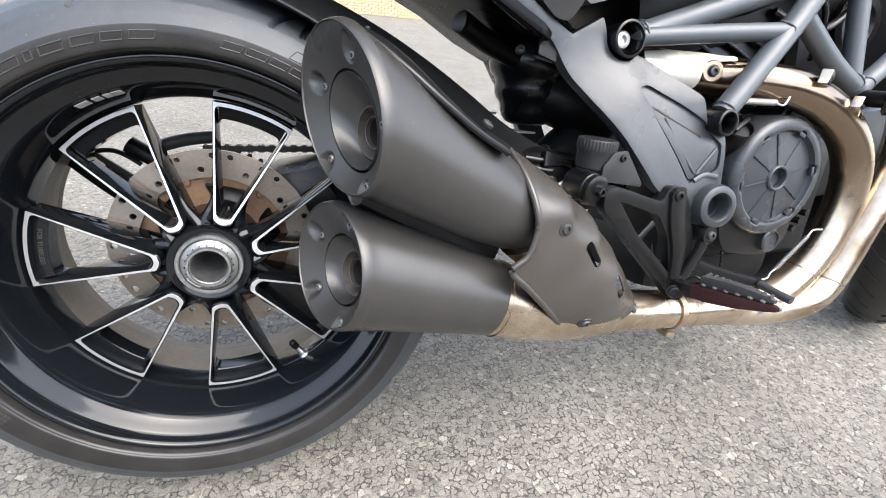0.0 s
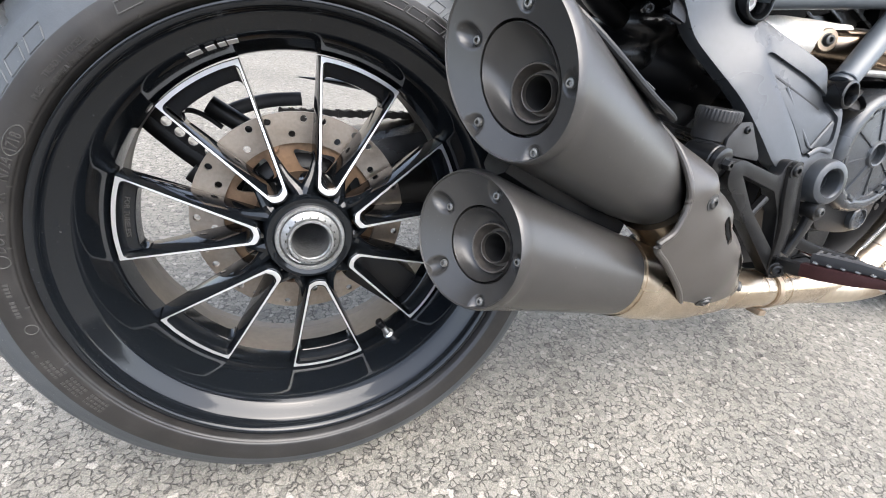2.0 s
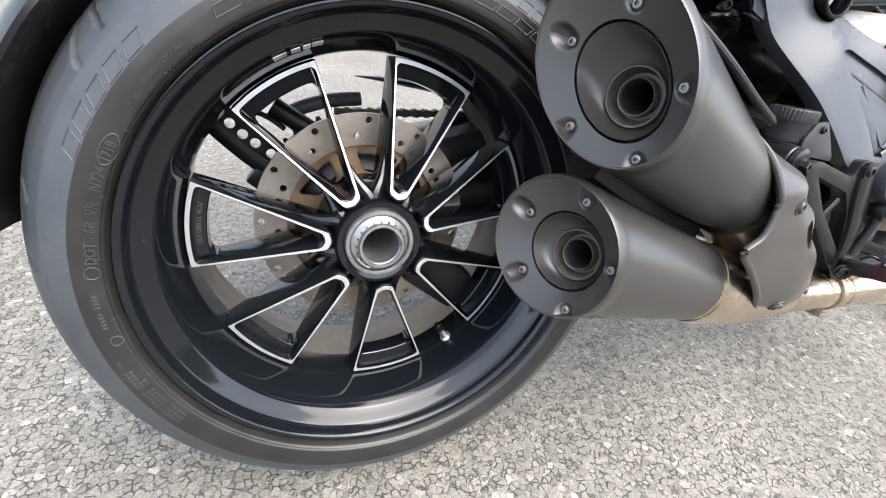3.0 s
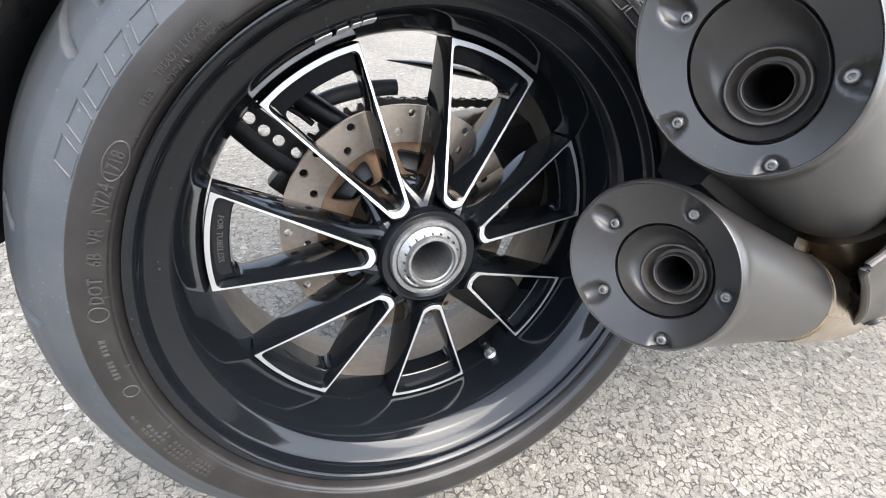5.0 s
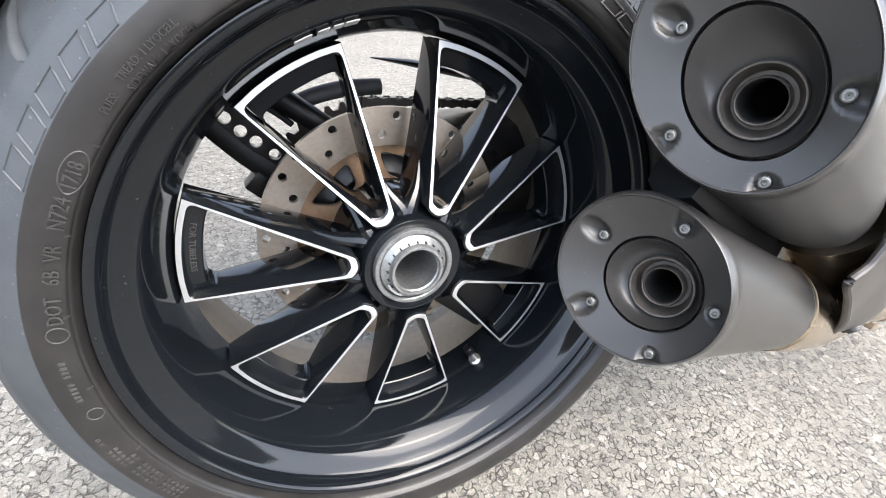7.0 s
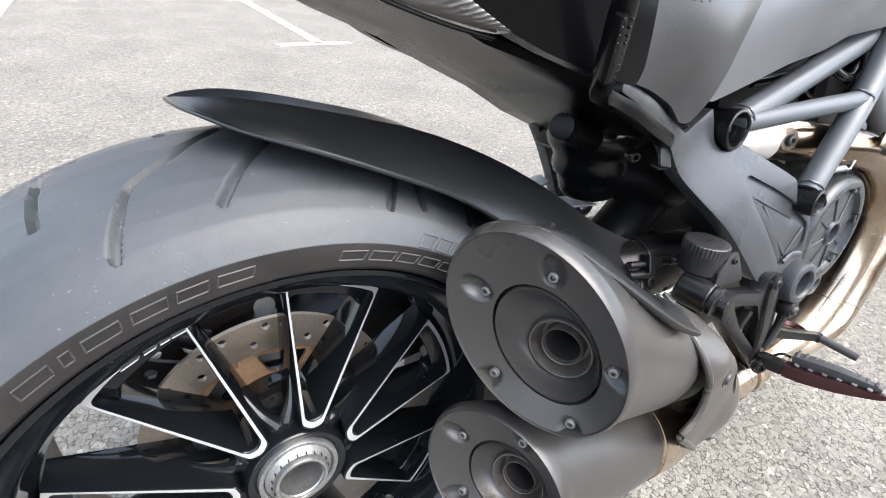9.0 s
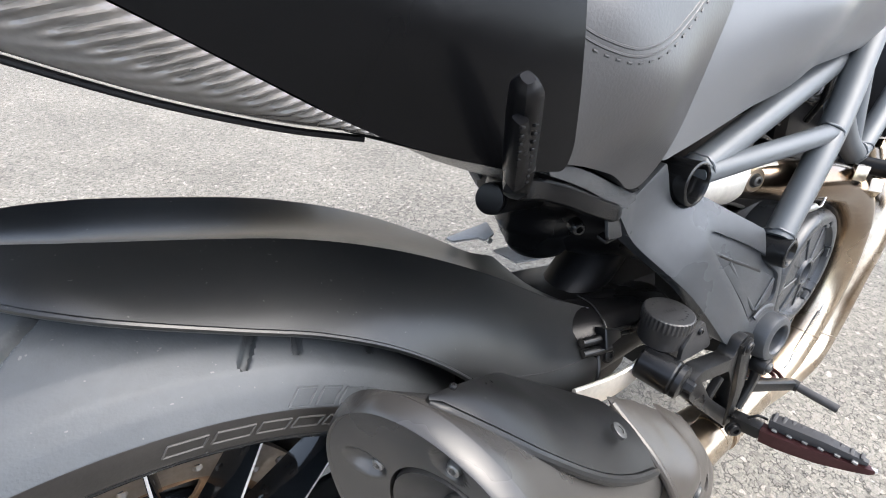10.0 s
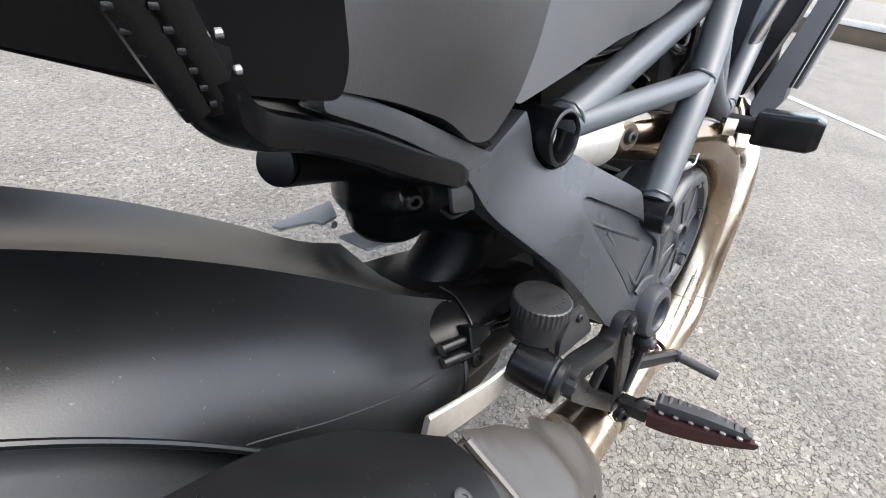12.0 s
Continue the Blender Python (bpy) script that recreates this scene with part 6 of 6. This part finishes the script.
tail_y = field([(0.302, -0.108, 0.350), (0.300, -0.114, 0.430), (0.230, -0.104, 0.362), (0.170, -0.094, 0.385), (0.100, -0.086, 0.430), (0.050, -0.076, 0.460), (0.200, -0.114, 0.430), (0.120, -0.100, 0.480), (0.200, -0.100, 0.520), (0.300, -0.100, 0.520)])
tail = part("tail_panel", skin(rounded([(0.288, 0.540), (0.291, 0.420), (0.298, 0.362), (0.294, 0.3475), (0.250, 0.3555), (0.200, 0.372), (0.166, 0.3865), (0.143, 0.401), (0.113, 0.420), (0.083, 0.439), (0.030, 0.472), (-0.06, 0.510), (-0.06, 0.56)], [0.004, 0.01, 0.012, 0.012, 0.01, 0.01, 0.01, 0.01, 0.01, 0.01, 0.01, 0.01, 0.01]), tail_y, 0.015, cuts=5, fine=0.014), TAILPAINT, bike, "satin black tail side panel", 60)

# ribbed lamp lens along the tail's lower edge
up_line = smooth_path([(-0.060, 0, 0.516), (0.030, 0, 0.470), (0.083, 0, 0.438), (0.113, 0, 0.419), (0.143, 0, 0.400), (0.170, 0, 0.385)], 40)
low_line = smooth_path([(-0.080, 0, 0.482), (-0.014, 0, 0.452), (0.034, 0, 0.430), (0.080, 0, 0.410), (0.128, 0, 0.394), (0.170, 0, 0.384)], 40)
loops = []
for i, (a, b) in enumerate(zip(up_line, low_line)):
    wave = 0.0016 * math.sin(i * 2 * math.pi / 6.0)
    row = []
    for j in range(21):
        u = j / 20
        p = a.lerp(b, u)
        row.append(Vector((p.x, tail_y(p.x, p.z) - 0.001 + wave * math.sin(math.pi * min(1, u * 1.3 + 0.1)) + 0.0004 * math.sin(u * 5 * math.pi + i * 0.5) * min(1, 4 * u * (1 - u)) + 0.018 * u * u, p.z)))
    loops.append(row + [Vector((a.x, row[0].y + 0.02, a.z)), Vector((b.x, row[-1].y + 0.012, b.z))][::-1])
lens = finish("tail_lamp", *rings(loops), LENS, bike, "smoked ribbed side tail lamp lens", 40)
part("lamp_rim", sweep([Vector((p.x, tail_y(p.x, p.z) + 0.018, p.z - 0.003)) for p in low_line[::10]], 0.0018, 8, 3), PLASTIC, lens)
part("reflector", sweep([(-0.060, -0.056, 0.468), (-0.020, -0.058, 0.450), (0.022, -0.060, 0.432)], [0.008, 0.007, 0.002], 10, 4, flat=0.5), REDLENS, lens, "small red reflector")

# under the tail
stations = [(-0.09, 0.500, 0.486), (0.05, 0.436, 0.432), (0.11, 0.412, 0.406), (0.18, 0.383, 0.381), (0.24, 0.362, 0.352), (0.30, 0.347, 0.326), (0.36, 0.322, 0.292), (0.43, 0.300, 0.262)]
loops = []
for x, zt, zf in stations:
    low = min(zt - 0.004, (zt + zf) / 2)
    loops.append([Vector(p) for p in ((x, -0.082 if x > 0.2 else -0.058, zt), (x, -0.074 if x > 0.2 else -0.052, zt - 0.006), (x, -0.030, low), (x, 0.036, (low + zf) / 2), (x, 0.095, zf + 0.002), (x, 0.145, zf), (x, 0.154, zf + 0.006), (x, 0.160, zf + 0.05), (x, 0.100, zt + 0.05), (x, 0.0, zt + 0.05))])
finish("under_tail", *rings(loops), TAILPAINT, bike, "satin black under-tail tray", 40)
part("canister", lathe([(0.0002, 0.176), (0.026, 0.176), (0.035, 0.180), (0.041, 0.188), (0.044, 0.198), (0.0455, 0.207), (0.051, 0.213), (0.055, 0.221), (0.0555, 0.230), (0.0545, 0.238), (0.058, 0.245), (0.065, 0.254), (0.068, 0.266), (0.065, 0.280), (0.050, 0.290), (0.0002, 0.290)], pose(0.462, 0.062, 0), 48), SATIN, bike, "stepped black canister under the seat", 60)
# Black filler added so that the space beside the canister stays dark.
part("dark_filler", sweep([(0.470, 0.050, 0.225), (0.520, 0.030, 0.215), (0.580, 0.005, 0.200)], [0.040, 0.048, 0.045], 24, 4), PLASTIC, bike, "black filler added in the dark space beside the canister")
part("under_seat_box", box((0.16, 0.12, 0.10), pose(0.510, 0.090, 0.270, 0, 14), 0.02), PLASTIC, bike, "black box under the seat")
part("shock_linkage", sweep([(0.47, 0.03, 0.10), (0.53, 0.03, 0.15), (0.58, 0.03, 0.20)], 0.038, 18, 3), PLASTIC, bike, "black rear shock linkage")
slide = part("chain_slider", plate(rounded([(0.370, 0.134), (0.446, 0.142), (0.428, 0.106), (0.406, 0.099), (0.404, 0.110), (0.372, 0.120)], 0.003), 0.003, pose(0, 0, 0.188), bevel=0.0006), GREYPLATE, bike, "grey chain slider plate")
part("slider_tab", plate(rounded([(0.430, 0.110), (0.465, 0.101), (0.477, 0.052), (0.432, 0.065)], 0.003), 0.003, pose(0, 0, 0.162), bevel=0.0006), GREYPLATE, slide)
part("slider_bolt", lathe([(0.004, -0.002), (0.004, 0.003), (0.0002, 0.003)], along((0.430, 0.118, 0.176), (0.430, 0.0, 0.176)), 12), ZINC, slide)

# subframe rails
part("passenger_hanger", sweep([(0.2400, -0.121, 0.366), (0.2465, -0.112, 0.352), (0.260, -0.101, 0.3425), (0.285, -0.095, 0.3345), (0.312, -0.095, 0.3240), (0.344, -0.093, 0.3085), (0.380, -0.088, 0.2930), (0.398, -0.082, 0.2860)], [0.0080, 0.0080, 0.0075, 0.0070, 0.0075, 0.0080, 0.0080, 0.0055], 14, 6, flat=1.05, square=0.6), TAILPAINT, bike, "dark cast passenger footrest hanger")
part("frame_tube_end", sweep([(0.3120, -0.018, 0.3000), (0.3140, -0.016, 0.2990), (0.360, 0.010, 0.284), (0.42, 0.03, 0.268)], [0.0125, 0.0145, 0.0150, 0.0150], 24, 4), PLASTIC, bike, "black rounded box end under the tail")
ppeg = part("passenger_footrest", sweep([(0.2430, -0.116, 0.358), (0.2340, -0.126, 0.374), (0.2230, -0.138, 0.394), (0.2145, -0.1475, 0.4085), (0.2115, -0.1505, 0.4130)], [0.0090, 0.0090, 0.0088, 0.0078, 0.0035], 20, 5, flat=0.75, up=(1, 0, 0), square=0.35), PLASTIC, bike, "black folded passenger footrest")
pad = part("footrest_pad", sweep([(0.2345, -0.123, 0.356), (0.2265, -0.132, 0.370), (0.2180, -0.141, 0.385), (0.2120, -0.147, 0.396)], [0.0050, 0.0055, 0.0050, 0.0035], 12, 5, flat=0.8, up=(1, 0, 0), square=0.5), PLASTIC, ppeg)
for i in range(9):
    t = i / 8
    for dx in (-0.004, 0.004):
        p = Vector((0.2340 + dx, -0.1280, 0.3570)).lerp(Vector((0.2130 + dx, -0.1515, 0.3930)), t)
        part("rib", box((0.0022, 0.0022, 0.0016), Matrix.Translation(p), 0.0005), PLASTIC, pad)
for i in range(4):
    p = Vector((0.2531, -0.1189, 0.3636)) + Vector((-0.0062, -0.0064, 0.0100)) * i
    part("stud", lathe([(0.0014, -0.003), (0.0014, -0.0012), (0.0002, -0.0008)], along(p, p + Vector((1, -0.3, 0.1))), 10), NUT, ppeg)
clipp = part("tank_clip", plate(rounded([(-0.016, -0.009), (0.013, -0.012), (0.016, 0.009), (-0.012, 0.011)], 0.003), 0.003, pose(0.401, -0.0785, 0.2705, 70, 8, 12), bevel=0.0008), ENGINE, bike, "dark folded clip")
part("clip_flap", plate(rounded([(-0.014, -0.006), (0.012, -0.006), (0.012, 0.006), (-0.014, 0.005)], 0.003), 0.0025, pose(0.399, -0.0770, 0.2600, 20, 8, 12), bevel=0.0006), ENGINE, clipp)
bolt(clipp, (0.3765, -0.058, 0.272), (-0.4, -0.8, -0.1), 0.007, 0.010, CASTDARK)

# tank above the top tube
tank_y = field([(0.442, -0.090, 0.330), (0.446, -0.100, 0.380), (0.466, -0.104, 0.450), (0.500, -0.112, 0.400), (0.560, -0.104, 0.363), (0.680, -0.106, 0.392), (0.900, -0.110, 0.430), (0.600, -0.140, 0.440), (0.750, -0.150, 0.480), (0.900, -0.150, 0.520), (0.600, -0.110, 0.540)])
tank = part("fuel_tank", skin(rounded([(0.466, 0.540), (0.462, 0.450), (0.446, 0.400), (0.440, 0.370), (0.436, 0.332), (0.446, 0.324), (0.560, 0.361), (0.680, 0.389), (0.92, 0.424), (1.0, 0.47), (0.96, 0.60), (0.6, 0.60)], 0.008), tank_y, 0.02, cuts=5, fine=0.03), TANK, bike, "matt grey fuel tank side", 60)
def slanted(pts, out=0.0):
    """Points (y, z) on the radiator's rear face, which leans forward."""
    return [Vector((1.05 + 0.72 * (z - 0.25) - out, y, z)) for y, z in pts]


def radiator_panel(name, outline, front, back, material, parent, label=""):
    return finish(name, *rings([slanted(outline, -back), slanted(outline, front - 0.002), slanted([(sum(p[0] for p in outline) / len(outline) * 0.04 + p[0] * 0.96, p[1]) for p in outline], front)]), material, parent, label, 30)


rad = radiator_panel("radiator", [tuple(p) for p in rounded([(-0.196, 0.620), (-0.152, 0.372), (-0.128, 0.252), (-0.134, 0.236), (-0.157, 0.239), (-0.169, 0.262), (-0.167, 0.278), (-0.184, 0.394), (-0.214, 0.620)], [0.002, 0.02, 0.010, 0.008, 0.012, 0.008, 0.003, 0.02, 0.002], 4)], 0.0, 0.05, RADIATOR, bike, "dark grey radiator side panel")
# The slot's near-black colour paints its shade.
for name, y0, wide, front, material in (("slot", 0.0, 0.0080, -0.006, HOLE), ("fin", -0.0028, 0.0010, -0.001, MACHINED), ("outer_frame", -0.0078, 0.0030, -0.001, RADIATOR)):
    edge = [(-0.168 + y0, 0.279), (-0.1845 + y0, 0.394), (-0.2145 + y0, 0.620)]
    radiator_panel(name, edge + [(y - wide, z) for y, z in edge[::-1]], front, 0.05, material, rad)
radiator_panel("radiator_core", [(-0.180, 0.620), (-0.140, 0.372), (-0.112, 0.262), (-0.020, 0.262), (-0.020, 0.620)], -0.012, 0.06, PLASTIC, bike, "black radiator core")
part("radiator_hose", sweep([(0.985, -0.105, 0.300), (1.06, -0.118, 0.380), (1.16, -0.130, 0.480), (1.26, -0.14, 0.60)], 0.0085, 16, 4), CASTDARK, bike, "black radiator hose")


# ---- the far side of the body ----
def far_side(ob):
    """The same part, mirrored in the wheel's middle plane."""
    me = ob.data.copy()
    me.transform(Matrix.Translation((0, 2 * MID, 0)) @ Matrix.Scale(-1, 4, (0, 1, 0)))
    me.flip_normals()
    twin = new(ob.name.split(".")[0], me)
    twin.parent = bike
    return tagged(twin, ob.get("label", ""))


for ob in (fplate, seat, tail, tank):
    far_side(ob)
part("tank_top", sweep([(0.50, MID, 0.535), (0.70, MID, 0.60), (0.98, MID, 0.62)], [0.14, 0.17, 0.16], 20, 5, flat=0.5), TANK, bike, "matt grey fuel tank top")
part("seat_top", sweep([(0.02, MID, 0.545), (0.20, MID, 0.545), (0.36, MID, 0.49), (0.50, MID, 0.50)], [0.10, 0.13, 0.13, 0.13], 20, 5, flat=0.35), LEATHER, bike, "black vinyl seat top")
